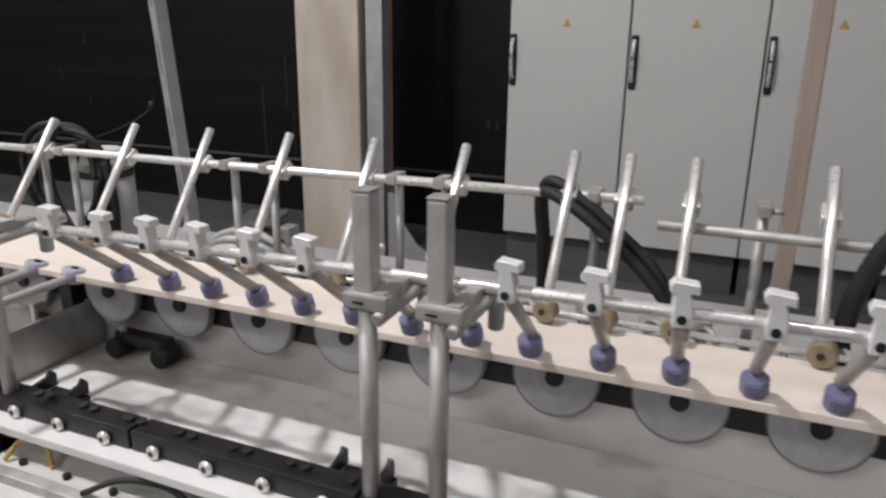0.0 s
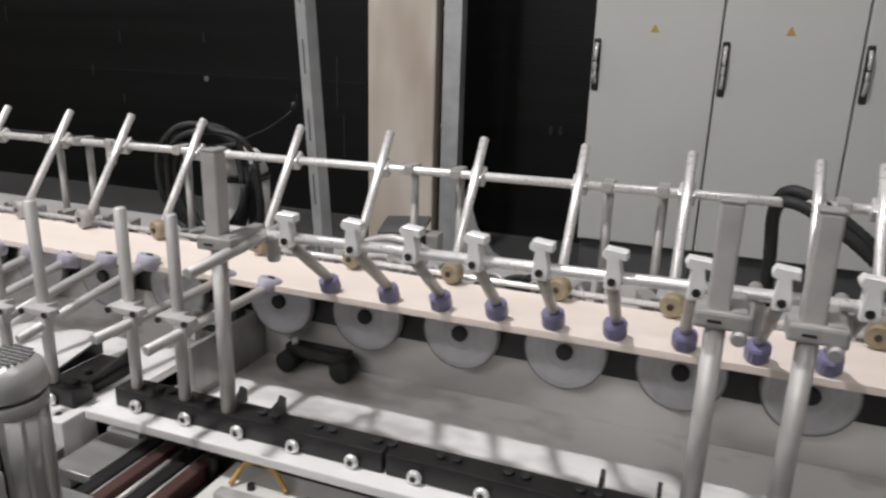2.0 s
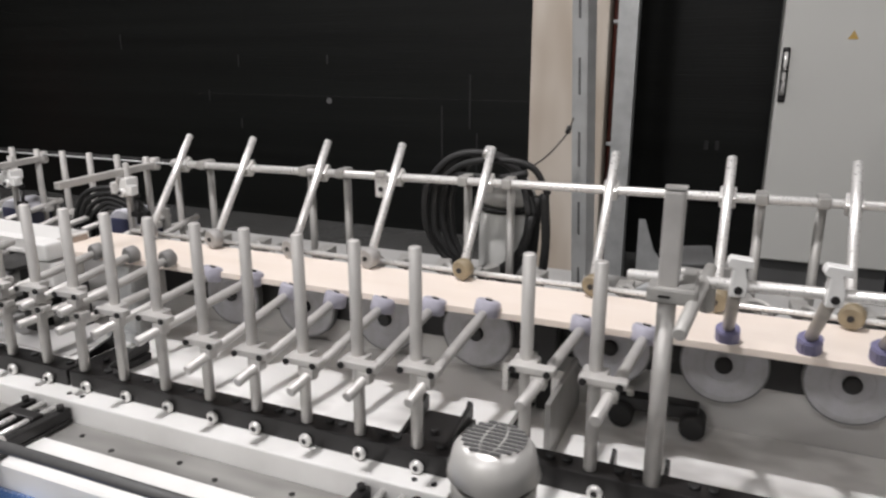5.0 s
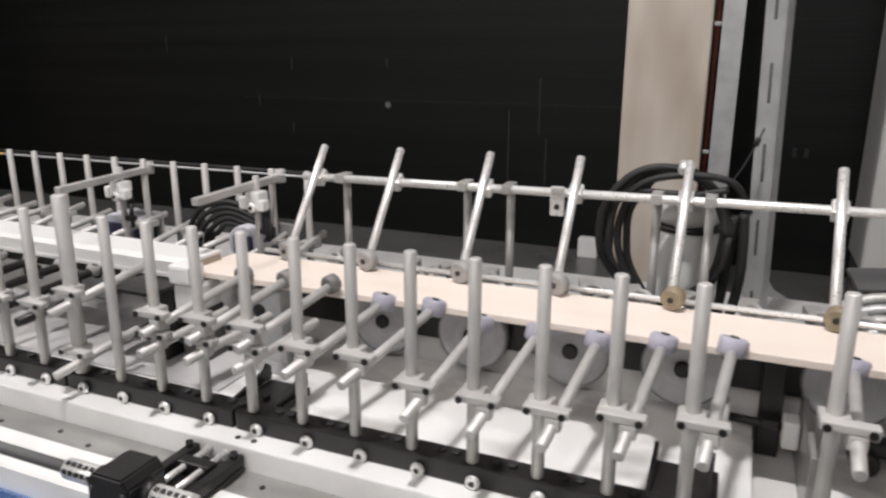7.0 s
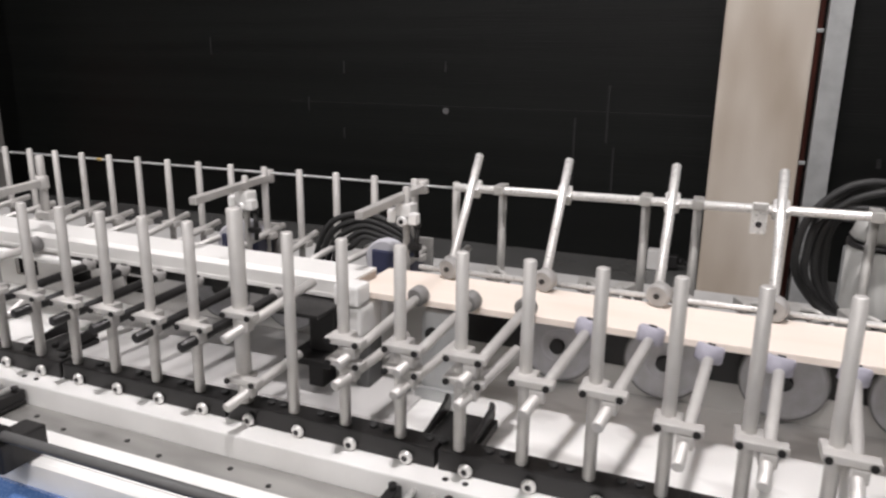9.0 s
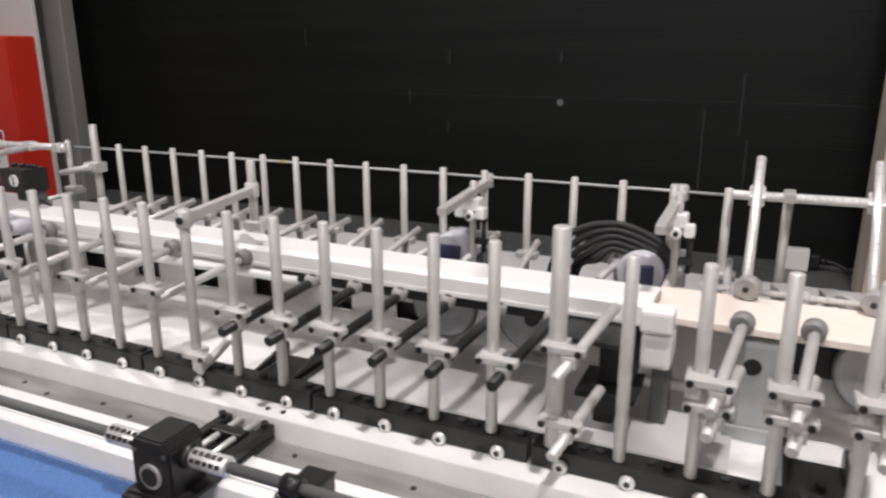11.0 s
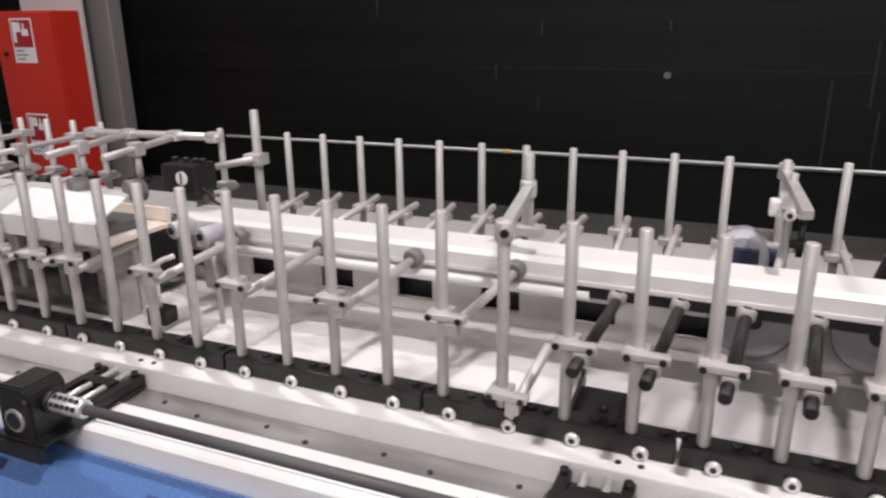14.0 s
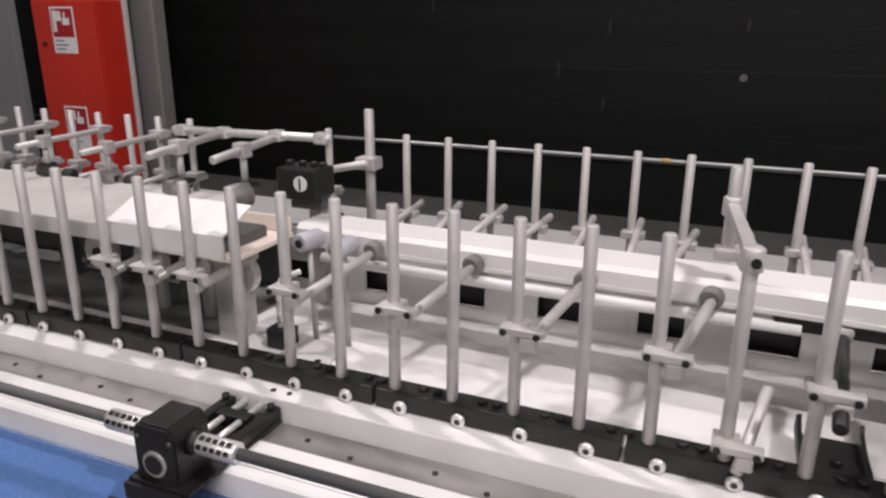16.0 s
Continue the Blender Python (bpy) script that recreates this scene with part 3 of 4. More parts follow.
for x in CLAMPS + [-0.003 + 0.117 * k for k in range(8)]:
    rise = 0.017 * (x + 1.19) - 0.002
    c = share("hold_down_clamp", HOLD, fr, pose(x, 0, rise, 0, 0, random.uniform(-10, 10)))
    share("clamp_bolt", HOLDB, c, Matrix())
    share("stem", STEM, fr, pose(x, 0, rise, 0, 0, 8.5))
    share("violet_roller", VIOLET, fr, pose(x, 0, min(rise, 0.004), 0, 0, 8.5))

# ---- carrying wheels ----
def wheel_parts():
    bm = B()
    cyl(bm, (0, 0, 0), (0, 0.026, 0), 0.0875, 48, rim=0.004)
    disc = mesh("disc", bm, WHEEL)
    bm = B()
    for rr in (0.040, 0.078):
        rows = []
        for k in range(48):
            a = 2 * math.pi * k / 48
            rows.append([bm.verts.new((q * math.cos(a), yy, q * math.sin(a))) for q, yy in ((rr - 0.004, -0.0003), (rr, -0.0011), (rr + 0.004, -0.0003))])
        for k in range(48):
            for j in range(2):
                bm.faces.new((rows[k][j], rows[k][j + 1], rows[k - 1][j + 1], rows[k - 1][j]))
    ridge = mesh("ridge", bm, WHEEL)
    bm = B()
    cyl(bm, (0, 0.002, 0), (0, 0.024, 0), 0.0895, 48)
    tyre = mesh("tyre", bm, TYRE)
    bm = B()
    cyl(bm, (0, -0.012, 0), (0, 0.03, 0), 0.018, 18, rim=0.003)
    hub = mesh("hub", bm, BLACKM)
    return disc, ridge, tyre, hub


W = wheel_parts()
WHEELS = [(-1.194 + 0.238 * k, 0.573) for k in range(-1, 10)] + [(x, 0.556) for x in (-1.750, -1.997, -2.240, -2.482)] + [(-3.23, 0.566), (-3.47, 0.566)]
for wx, wz in WHEELS:
    t = thing("carrying_wheel", "grey turned metal carrying wheel with a dark hub under the board", "wheel", pose(wx, 1.306, wz), "carrying wheels")
    for name, data in zip(("disc", "ridge", "tyre", "hub"), W):
        share(name, data, t, Matrix())

# ---- boards being wrapped ----
bd = thing("wrapped_board", "long flat board wrapped in cream wood foil", "board")
part("board", box(B(), -2.93, 1.5, 1.122, 1.318, 0.6745, 0.690, 0.002), WOODF, bd)
pf = thing("white_profile", "long white wrapped profile on the support rail", "profile", pose(-2.925, 1.178, 0.661, 0, 0, -1.1))
bm = B()
prism(bm, [(-0.058, 0.0), (0.058, 0.0), (0.058, 0.052), (-0.046, 0.052), (-0.058, 0.042)], 2.0, pose(0, 0, 0, 0, 0, 90))
part("profile", bm, FOIL, pf)
part("end_face", box(B(), 0.0005, 0.003, -0.052, 0.052, 0.004, 0.046, 0.001), TIMBER, pf, "cut timber end")
part("lower_lip", box(B(), -1.99, -0.01, -0.0615, -0.0585, 0.002, 0.012, 0.001), FOIL, pf)

# ---- rear rail with slanted roller rods ----
def rail_z(x):
    """Height of the rear rail, which rises a little along its length."""
    return 0.885 + 0.0105 * (x + 2.7)


rr = thing("rear_rail", "bright steel rail behind the board", "rail")
part("rail_bar", cyl(B(), (-2.81, 1.468, rail_z(-2.81)), (-0.12, 1.468, rail_z(-0.12)), 0.0105, 14, rim=0.002), STEEL, rr)
part("lower_rail_bar", cyl(B(), (-2.85, 1.328, 0.70), (1.1, 1.328, 0.70), 0.007, 10), STEEL, rr)
rr2 = thing("short_rear_rail", "grey steel rail carrying two slanted rods", "rail", pose(0, 1.46, 0.868))
part("rail_bar", cyl(B(), (-0.09, 0, 0), (0.9, 0, -0.004), 0.011, 14, rim=0.002), CAST, rr2)
bm = B()
box(bm, -0.017, 0.017, -0.020, 0.020, -0.016, 0.016, 0.004)
RING = mesh("cross_clamp", bm, STEEL)
CLBOLT = mesh("clamp_bolt", cyl(B(), (0.0, -0.026, 0), (0.0, -0.0195, 0), 0.0055, 8), CAST)
GROLL = mesh("roller", roller(B(), (0.004, -0.172, 0.0), (0.25, 1, 0.1), 0.026, 0.03), GREYR)
BROLL = mesh("roller", roller(B(), (0.004, -0.172, 0.0), (0.25, 1, 0.1), 0.024, 0.03), BRASS)
RB = mesh("axle_bolt", cyl(B(), (-0.001, -0.190, -0.0015), (-0.0005, -0.187, -0.0012), 0.0065, 10), BLACKM)
RODS = (-2.757, -2.521, -2.267, -2.037, -1.786, -1.478, -1.224, -0.980, -0.742, -0.515, -0.270, -0.157, -0.03, 0.21, 0.33)
for x in RODS:
    z = rail_z(x)
    foot = 0.7165 - z
    t = thing("slanted_rod", "slanted bright rod with a roller pressing on the board", "roller rod", pose(x, 1.468, z), "slanted rods")
    part("rod", cyl(B(), (0, 0.034, 0.084), (0, -0.158, foot), 0.0106, 12, rim=0.002), STEEL, t)
    c = share("cross_clamp", RING, t, pose(0, 0, 0.0, 35))
    share("clamp_bolt", CLBOLT, c, Matrix())
    ro = share("roller", GROLL if x < -1.9 else BROLL, t, pose(0, 0, foot + 0.001))
    share("axle_bolt", RB, ro, Matrix())
for x in (-2.69, -2.328, -2.21, -1.85, -1.733, -1.155, -1.035, -0.681, -0.564, -0.22, 0.10):
    h = rail_z(x) - 0.4905
    t = thing("rail_stanchion", "grey steel stanchion holding the rear rail", "stanchion", pose(x, 1.50, 0.4905), "rail stanchions")
    part("post", cyl(B(), (0, 0, 0), (0, 0, h - 0.012), 0.0105, 12), CAST, t)
    part("cap_clamp", box(B(), -0.013, 0.013, -0.046, 0.012, h - 0.0118, h + 0.013, 0.004), CAST, t)
    part("clamp_pin", cyl(B(), (0.013, -0.032, h), (0.034, -0.032, h), 0.0062, 8), CAST, t)
    part("foot", cyl(B(), (0, 0, 0), (0, 0, 0.014), 0.022, 14), CAST, t)

hp = thing("hanging_plate", "small steel plate with a hole hung on the rear rail", "plate", pose(-2.079, 1.455, 0.889))
part("plate", box(B(), -0.017, 0.017, -0.004, 0.0, -0.052, 0.020, 0.003), STEEL, hp)
part("plate_hole", cyl(B(), (0, -0.0055, -0.030), (0, -0.0038, -0.030), 0.007, 12), BLACKM, hp)
part("rail_clip", box(B(), -0.014, 0.014, -0.012, -0.0042, 0.002, 0.018, 0.003), CAST, hp)

# small brackets and ring clamps along the board's back edge
bm = B()
cyl(bm, (0, 0, 0), (0, 0.0, 0.05), 0.010, 10), box(bm, -0.018, 0.018, -0.045, 0.01, 0.05, 0.075, 0.004)
BRK = mesh("bracket_body", bm, CAST)
bm = B()
tube(bm, [(0.0, -0.03, 0.066), (0.012, -0.055, 0.078), (0.026, -0.080, 0.078), (0.036, -0.098, 0.062)], 0.0062, 8, 4)
tube(bm, [(0.0, -0.03, 0.060), (-0.010, -0.052, 0.070), (-0.006, -0.078, 0.072), (0.010, -0.098, 0.060)], 0.0055, 8, 4)
cyl(bm, (0.016, -0.092, 0.050), (0.032, -0.104, 0.056), 0.014, 12, rim=0.003)
BRA = mesh("bracket_arm", bm, CAST)
for k in range(34):
    x = -2.70 + 0.118 * k + random.uniform(-0.02, 0.02)
    t = thing("edge_bracket", "small grey clamp bracket beside the board", "bracket", pose(x, 1.425, 0.4905 + 0.13, 0, 0, random.uniform(-25, 25)), "edge brackets")
    share("bracket_body", BRK, t, Matrix())
    share("bracket_arm", BRA, t, Matrix())
    part("stem", cyl(B(), (0, 0, -0.13), (0, 0, 0.0), 0.007, 8), CAST, t)

# ---- rear posts with the thin wire ----
bm = B()
cyl(bm, (0.022, 0.055, 0.010), (0.002, -0.150, -0.022), 0.0095, 10, rim=0.002), cyl(bm, (0.002, -0.143, -0.020), (0.0, -0.158, -0.050), 0.0075, 10, rim=0.002)
SMALLARM = mesh("short_arm", bm, ALU)
TIP = mesh("arm_tip", cyl(B(), (0.0, -0.158, -0.050), (0.0, -0.160, -0.056), 0.0065, 10), BLACKM)
SMALLCL = mesh("clamp", box(B(), -0.022, 0.034, -0.024, 0.010, -0.009, 0.009, 0.002), ALU)
for k in range(17):
    x = -4.786 + 0.123 * k
    t = thing("rear_post", "slim aluminium rear post with a short clamped arm", "guide post", pose(x, 1.495, 0.4905), "rear posts")
    share("post", post_mesh(0.4025, 0.0100), t, Matrix())
    c = share("clamp", SMALLCL, t, pose(0, 0, 0.185 + 0.006 * (k % 3)))
    sa = share("short_arm", SMALLARM, t, pose(0, 0, 0.195 + 0.006 * (k % 3), 0, 0, 8 * math.sin(k * 1.7)))
    share("arm_tip", TIP, sa, Matrix())
wire = thing("guide_wire", "thin taut grey cord along the rear posts", "cord")
part("cord", tube(B(), [(-5.02, 1.509, 0.871), (-4.0, 1.509, 0.873), (-2.82, 1.509, 0.874)], 0.0035, 6, 6), GALV, wire)
part("cord_sleeve", cyl(B(), (-4.115, 1.509, 0.873), (-4.095, 1.509, 0.873), 0.0048, 8), YELLOW, wire, "small yellow sleeve")

# ---- motors, gearboxes and the long adjusting shaft ----
mo = thing("upright_motor", "silver painted upright motor with a slotted fan cover", "motor", pose(-1.462, 0.60, -0.018))
part("fan_cover", cyl(B(), (0, 0, 0.672), (0, 0, 0.735), 0.063, 36, r2=0.055, rim=0.014), MOTOR, mo)
bm = B()
cyl(bm, (0, 0, 0.46), (0, 0, 0.6715), 0.052, 28)
part("motor_body", bm, MOTOR, mo)
part("fan_collar", cyl(B(), (0, 0, 0.650), (0, 0, 0.6715), 0.0575, 32, rim=0.003), CAST, mo)
fin_mesh = mesh("cooling_fin", box(B(), 0.0515, 0.0560, -0.0035, 0.0035, 0.47, 0.648, 0.001), MOTOR)
for k in range(12):
    share("cooling_fin", fin_mesh, mo, pose(0, 0, 0, 0, 0, 30 * k + 9))
part("joint_strip", box(B(), 0.0515, 0.0585, -0.004, 0.004, 0.47, 0.649), BLACKM, mo, at=pose(0, 0, 0, 0, 0, -62))
for k in range(-4, 5):
    w = math.sqrt(0.043 ** 2 - (0.0094 * k) ** 2)
    for s0, s1 in ((-w, -w * 0.36), (-w * 0.28, w * 0.28), (w * 0.36, w)):
        part("vent_slot", box(B(), s0, s1, -0.0027, 0.0027, 0.0, 0.0016), PLINTH, mo, at=pose(0, 0.0094 * k, 0.7352, 0, 0, 0))
part("terminal_box", box(B(), -0.045, 0.045, -0.105, -0.056, 0.48, 0.58, 0.006), MOTOR, mo)
part("name_plate", box(B(), 0.0, 0.04, -0.0605, -0.0575, 0.585, 0.625), CAST, mo)
part("gear_housing", box(B(), -0.075, 0.075, -0.075, 0.075, 0.35, 0.459, 0.012), WHITE, mo, "white gear housing")
part("mount_plate", box(B(), -0.10, 0.10, -0.09, 0.12, 0.325, 0.349, 0.004), WHITE, mo)
part("pedestal", box(B(), -0.06, 0.06, -0.06, 0.06, 0.128, 0.324), PLINTH, mo)
wb2 = thing("white_gear_block", "white painted gear block on the machine bed", "gear block", pose(-1.655, 0.70, 0.0))
part("block", box(B(), -0.055, 0.05, -0.045, 0.045, 0.4125, 0.455, 0.008), WHITE, wb2)
part("cap", box(B(), -0.04, 0.035, -0.03, 0.03, 0.4555, 0.461, 0.002), WHITE, wb2)


SHAFT_Y, SHAFT_Z = 0.588, 0.480


def gear_unit(x):
    t = thing("gear_unit", "black cast gear unit on a black slide with bright guide rods", "gear unit", pose(x, 0.0, 0.0), "gear units")
    bm = B()
    prism(bm, [(-0.047, 0.405), (0.047, 0.405), (0.047, 0.505), (0.034, 0.524), (-0.034, 0.524), (-0.047, 0.505)], 0.088, pose(0, 0.543, 0))
    bmesh.ops.bevel(bm, geom=bm.edges[:], offset=0.004, segments=2, affect="EDGES")
    part("gearbox", bm, BLACKM, t)
    part("flange", cyl(B(), (0, 0.538, 0.450), (0, 0.5435, 0.450), 0.025, 24), CAST, t)
    part("flange_core", cyl(B(), (0, 0.5355, 0.450), (0, 0.5382, 0.450), 0.0185, 20), BLACKM, t)
    for sx in (-0.036, 0.036):
        part("cover_screw", cyl(B(), (sx, 0.5405, 0.497), (sx, 0.5435, 0.497), 0.0045, 8), PLINTH, t)
    part("slide_plate", box(B(), -0.062, 0.076, 0.535, 0.806, 0.4045, 0.412, 0.002), BLACKM, t)
    part("slide_skirt", box(B(), -0.066, 0.070, 0.526, 0.540, 0.372, 0.4044, 0.002), BLACKM, t)
    for sx in (-0.050, 0.062):
        part("slide_rail", box(B(), sx - 0.011, sx + 0.011, 0.652, 0.808, 0.4122, 0.437, 0.003), BLACKM, t)
        part("rail_bolt", cyl(B(), (sx, 0.79, 0.437), (sx, 0.79, 0.449), 0.008, 10), BLACKM, t)
    for sx in (-0.016, 0.026):
        part("guide_rod", cyl(B(), (sx, 0.631, 0.430), (sx, 0.81, 0.430), 0.007, 10), STEEL, t)
    part("rod_block", box(B(), -0.034, 0.044, 0.735, 0.762, 0.4122, 0.440, 0.003), BLACKM, t)
    for side in (-1, 1):
        cp = part("coupling", cyl(B(), (side * 0.062, SHAFT_Y, SHAFT_Z), (side * 0.146, SHAFT_Y, SHAFT_Z), 0.0195, 24, rim=0.003), STEEL, t, "bright slotted shaft coupling")
        for k in range(5):
            for a in (0.35, 1.15):
                y, z = SHAFT_Y - 0.0193 * math.cos(a), SHAFT_Z + 0.0193 * math.sin(a)
                part("coupling_slot", box(B(), -0.0045, 0.0045, -0.003, 0.003, -0.004, 0.004), BLACKM, cp, at=pose(side * (0.075 + 0.0145 * k), y, z, -math.degrees(a)))
        part("shaft_collar", cyl(B(), (side * 0.046, SHAFT_Y, SHAFT_Z), (side * 0.064, SHAFT_Y, SHAFT_Z), 0.024, 20), BLACKM, t)
    return t


GEARS = (-7.03, -5.925, -4.82, -3.714, -2.61, -1.73)
for x in GEARS:
    gear_unit(x)
for a, b2 in zip(GEARS, GEARS[1:]):
    sh = thing("adjusting_shaft", "long dark steel adjusting shaft between gear units", "shaft")
    part("shaft", cyl(B(), (a + 0.144, SHAFT_Y, SHAFT_Z), (b2 - 0.144, SHAFT_Y, SHAFT_Z), 0.0108, 14), PLINTH, sh)
for x in GEARS:
    for dx in (0.035, 0.075):
        share("strip_bolt", bolt_mesh, bed, pose(x + dx, 0.838, 0.4506))
for x in (-3.43, -5.43):
    sb = thing("shaft_bearing", "small dark bearing block under the shaft", "bearing", pose(x, SHAFT_Y, SHAFT_Z - 0.058))
    part("block", box(B(), -0.03, 0.03, -0.02, 0.085, -0.018, 0.045, 0.005), BLACKM, sb)
    part("ring", cyl(B(), (-0.018, 0, 0.058), (0.018, 0, 0.058), 0.020, 16), BLACKM, sb)

# lettering on the blue cover as plain outline bars
lx = -4.525
for k in range(9):
    w = 0.040 if k == 0 else 0.022
    hgt = 0.052 if k == 0 else 0.026
    bm, e, f = B(), 0.003, w * 0.8
    box(bm, 0, e, -0.001, 0.001, -hgt / 2, hgt / 2), box(bm, f - e, f, -0.001, 0.001, -hgt / 2, hgt / 2)
    box(bm, e, f - e, -0.001, 0.001, hgt / 2 - e, hgt / 2), box(bm, e, f - e, -0.001, 0.001, -hgt / 2, -hgt / 2 + e)
    part("letter_bar", bm, INK, cover, at=pose(lx, 0.5499, 0.3204, -55.2))
    lx += w + 0.006
part("cover_slot", box(B(), 0, 0.07, -0.001, 0.001, -0.012, 0.012), NAVY, cover, at=pose(-4.97, 0.551, 0.3212, -55.2))

# ---- black fork brackets on the table ----
def fork_bracket(x, y=1.0, z=0.4505):
    t = thing("fork_bracket", "black forked steel bracket on the table", "bracket", pose(x, y, z), "fork brackets")
    part("plate", box(B(), -0.055, 0.055, -0.065, 0.06, 0, 0.02, 0.003), BLACKM, t)
    for sx in (-0.05, 0.05):
        bm = B()
        prism(bm, [(-0.065, 0.0), (0.065, 0.0), (0.065, 0.03), (0.052, 0.042), (0.042, 0.03), (-0.05, 0.012), (-0.065, 0.01)], 0.008, pose(sx - 0.004, 0, 0.0202, 0, 0, 90) @ pose(0, 0, 0))
        part("cheek", bm, BLACKM, t)
    part("clamp_bolt", cyl(B(), (0, -0.03, 0.02), (0, -0.03, 0.034), 0.009, 10), BLACKM, t)


for x in (-1.712, -2.60, -3.73):
    fork_bracket(x)
for x in (-1.314, -0.53, 0.3):
    fork_bracket(x, 1.01, 0.4055)
bb = thing("black_roller_block", "black roller block with two drums below the wheels", "roller block", pose(-1.318, 1.298, 0.4055))
part("beam", box(B(), -0.085, 0.085, -0.02, 0.02, 0.038, 0.070, 0.006), BLACKM, bb)
for sx in (-0.075, 0.075):
    part("drum", cyl(B(), (sx, -0.04, 0.028), (sx, 0.025, 0.028), 0.027, 20, rim=0.004), RUBBER, bb)
part("lug", cyl(B(), (-0.06, -0.01, 0.070), (-0.06, -0.01, 0.086), 0.009, 12), CAST, bb)

# dark parts below the front strip where the beam is open
un = thing("drive_assembly", "dark greasy drive assembly below the front strip", "drive")
part("cross_beam", box(B(), -1.66, 0.9, 0.72, 0.90, 0.24, 0.30, 0.006), BLACKM, un)
part("leg_block", box(B(), -1.1, -1.02, 0.72, 0.80, 0.111, 0.2395), PLINTH, un)
part("leg_block", box(B(), 0.3, 0.38, 0.72, 0.80, 0.111, 0.2395), PLINTH, un)
part("grey_shelf", box(B(), -1.598, -1.50, 0.76, 0.915, 0.372, 0.392, 0.003), CHANNEL, un)
part("shelf_web", box(B(), -1.59, -1.51, 0.87, 0.90, 0.3005, 0.3715), PLINTH, un)
for k, x in enumerate((-1.475, -1.425, -1.375, -1.325)):
    part("brown_bar", box(B(), x - 0.014, x + 0.014, 0.68, 0.915 - 0.012 * (k % 2), 0.372, 0.397 + 0.01 * (k % 2), 0.004), BROWN if k % 2 else BLACKM, un)
for x in (-1.45, -1.40, -1.35):
    part("guide_rod", cyl(B(), (x, 0.69, 0.391), (x, 0.905, 0.391), 0.0065, 10), CAST, un)
part("slide_block", box(B(), -1.50, -1.30, 0.70, 0.90, 0.3005, 0.3715, 0.008), BLACKM, un)
part("stop_screw", cyl(B(), (-1.302, 0.87, 0.372), (-1.302, 0.87, 0.425), 0.010, 12, rim=0.002), BLACKM, un)
part("pale_tray", box(B(), -1.28, -0.70, 0.74, 0.915, 0.380, 0.392, 0.003), OFFWHITE, un)
part("tray_web", box(B(), -1.26, -0.72, 0.86, 0.89, 0.3005, 0.3795), PLINTH, un)
part("slotted_rail", box(B(), -1.24, -0.80, 0.79, 0.815, 0.3925, 0.412, 0.003), CAST, un)
for x in (-1.2, -1.08, -0.96, -0.84):
    part("tray_bolt", cyl(B(), (x, 0.85, 0.392), (x, 0.85, 0.402), 0.008, 8), BLACKM, un)
part("cable_loop", tube(B(), [(-1.24, 0.84, 0.398), (-1.222, 0.87, 0.43), (-1.18, 0.885, 0.42), (-1.13, 0.86, 0.398)], 0.005), YELLOW, un, "thin yellow cable loop")
part("cable_loop", tube(B(), [(-0.98, 0.80, 0.42), (-0.92, 0.84, 0.44), (-0.84, 0.87, 0.425), (-0.76, 0.86, 0.398)], 0.006), RUBBER, un)
for k, x in enumerate((-0.62, -0.52, -0.42, -0.12, -0.02)):
    part("brown_bar", box(B(), x - 0.014, x + 0.014, 0.68, 0.90, 0.3005, 0.36 + 0.02 * (k % 2), 0.004), BROWN if k % 2 else BLACKM, un)

# ---- cables ----
co = thing("cable_coil", "black cable coil hung over the rear rail", "cable coil")
random.seed(4)
for k in range(4):
    pts = []
    cx, cz, rx, rz = -1.842 + 0.010 * k, 0.803 - 0.006 * k, 0.150 - 0.012 * k, 0.155 + 0.004 * k
    for j in range(17):
        a = 2 * math.pi * j / 16 + 0.4 * k
        sag = -0.02 * max(0, -math.sin(a))
        pts.append((cx + rx * math.cos(a) + random.uniform(-0.006, 0.006), 1.535 + 0.012 * k + 0.01 * math.sin(2 * a), cz + rz * math.sin(a) + sag))
    part("loop", tube(B(), pts, 0.0098, 8, 4), RUBBER, co)
part("cross_strand", tube(B(), [(-1.96, 1.53, 0.86), (-1.88, 1.52, 0.925), (-1.78, 1.52, 0.945), (-1.69, 1.53, 0.93), (-1.65, 1.55, 0.86)], 0.0085), RUBBER, co)
part("cross_strand", tube(B(), [(-1.94, 1.54, 0.90), (-1.86, 1.52, 0.90), (-1.77, 1.52, 0.90), (-1.70, 1.53, 0.915)], 0.0085), RUBBER, co)
part("hanging_tail", tube(B(), [(-1.66, 1.55, 0.86), (-1.655, 1.56, 0.72), (-1.67, 1.56, 0.60), (-1.70, 1.55, 0.497)], 0.012), RUBBER, co)
part("hanging_tail", tube(B(), [(-1.68, 1.56, 0.85), (-1.69, 1.57, 0.70), (-1.70, 1.57, 0.58), (-1.72, 1.56, 0.497)], 0.012), RUBBER, co)
part("hook_bolt", cyl(B(), (-1.80, 1.50, 0.955), (-1.80, 1.52, 0.972), 0.012, 12), STEEL, co)
hb = thing("grey_hopper", "grey rounded housing behind the cable coil", "housing", pose(-1.79, 1.66, 0.4905))
part("lower_shell", cyl(B(), (0, 0, 0), (0, 0, 0.30), 0.082, 32, rim=0.006), HALL, hb)
part("band", cyl(B(), (0, 0, 0.30), (0, 0, 0.312), 0.084, 32), BLACKM, hb)
part("upper_shell", cyl(B(), (0, 0, 0.312), (0, 0, 0.385), 0.080, 32, r2=0.062, rim=0.012), HALL, hb)
dv = thing("drive_box", "dark drive box with grey conduits behind the board", "drive box", pose(-1.305, 1.76, 0.4905, 0, 0, 4))
part("box", box(B(), -0.075, 0.065, 0.0, 0.11, 0.100, 0.152, 0.008), BLACKM, dv)
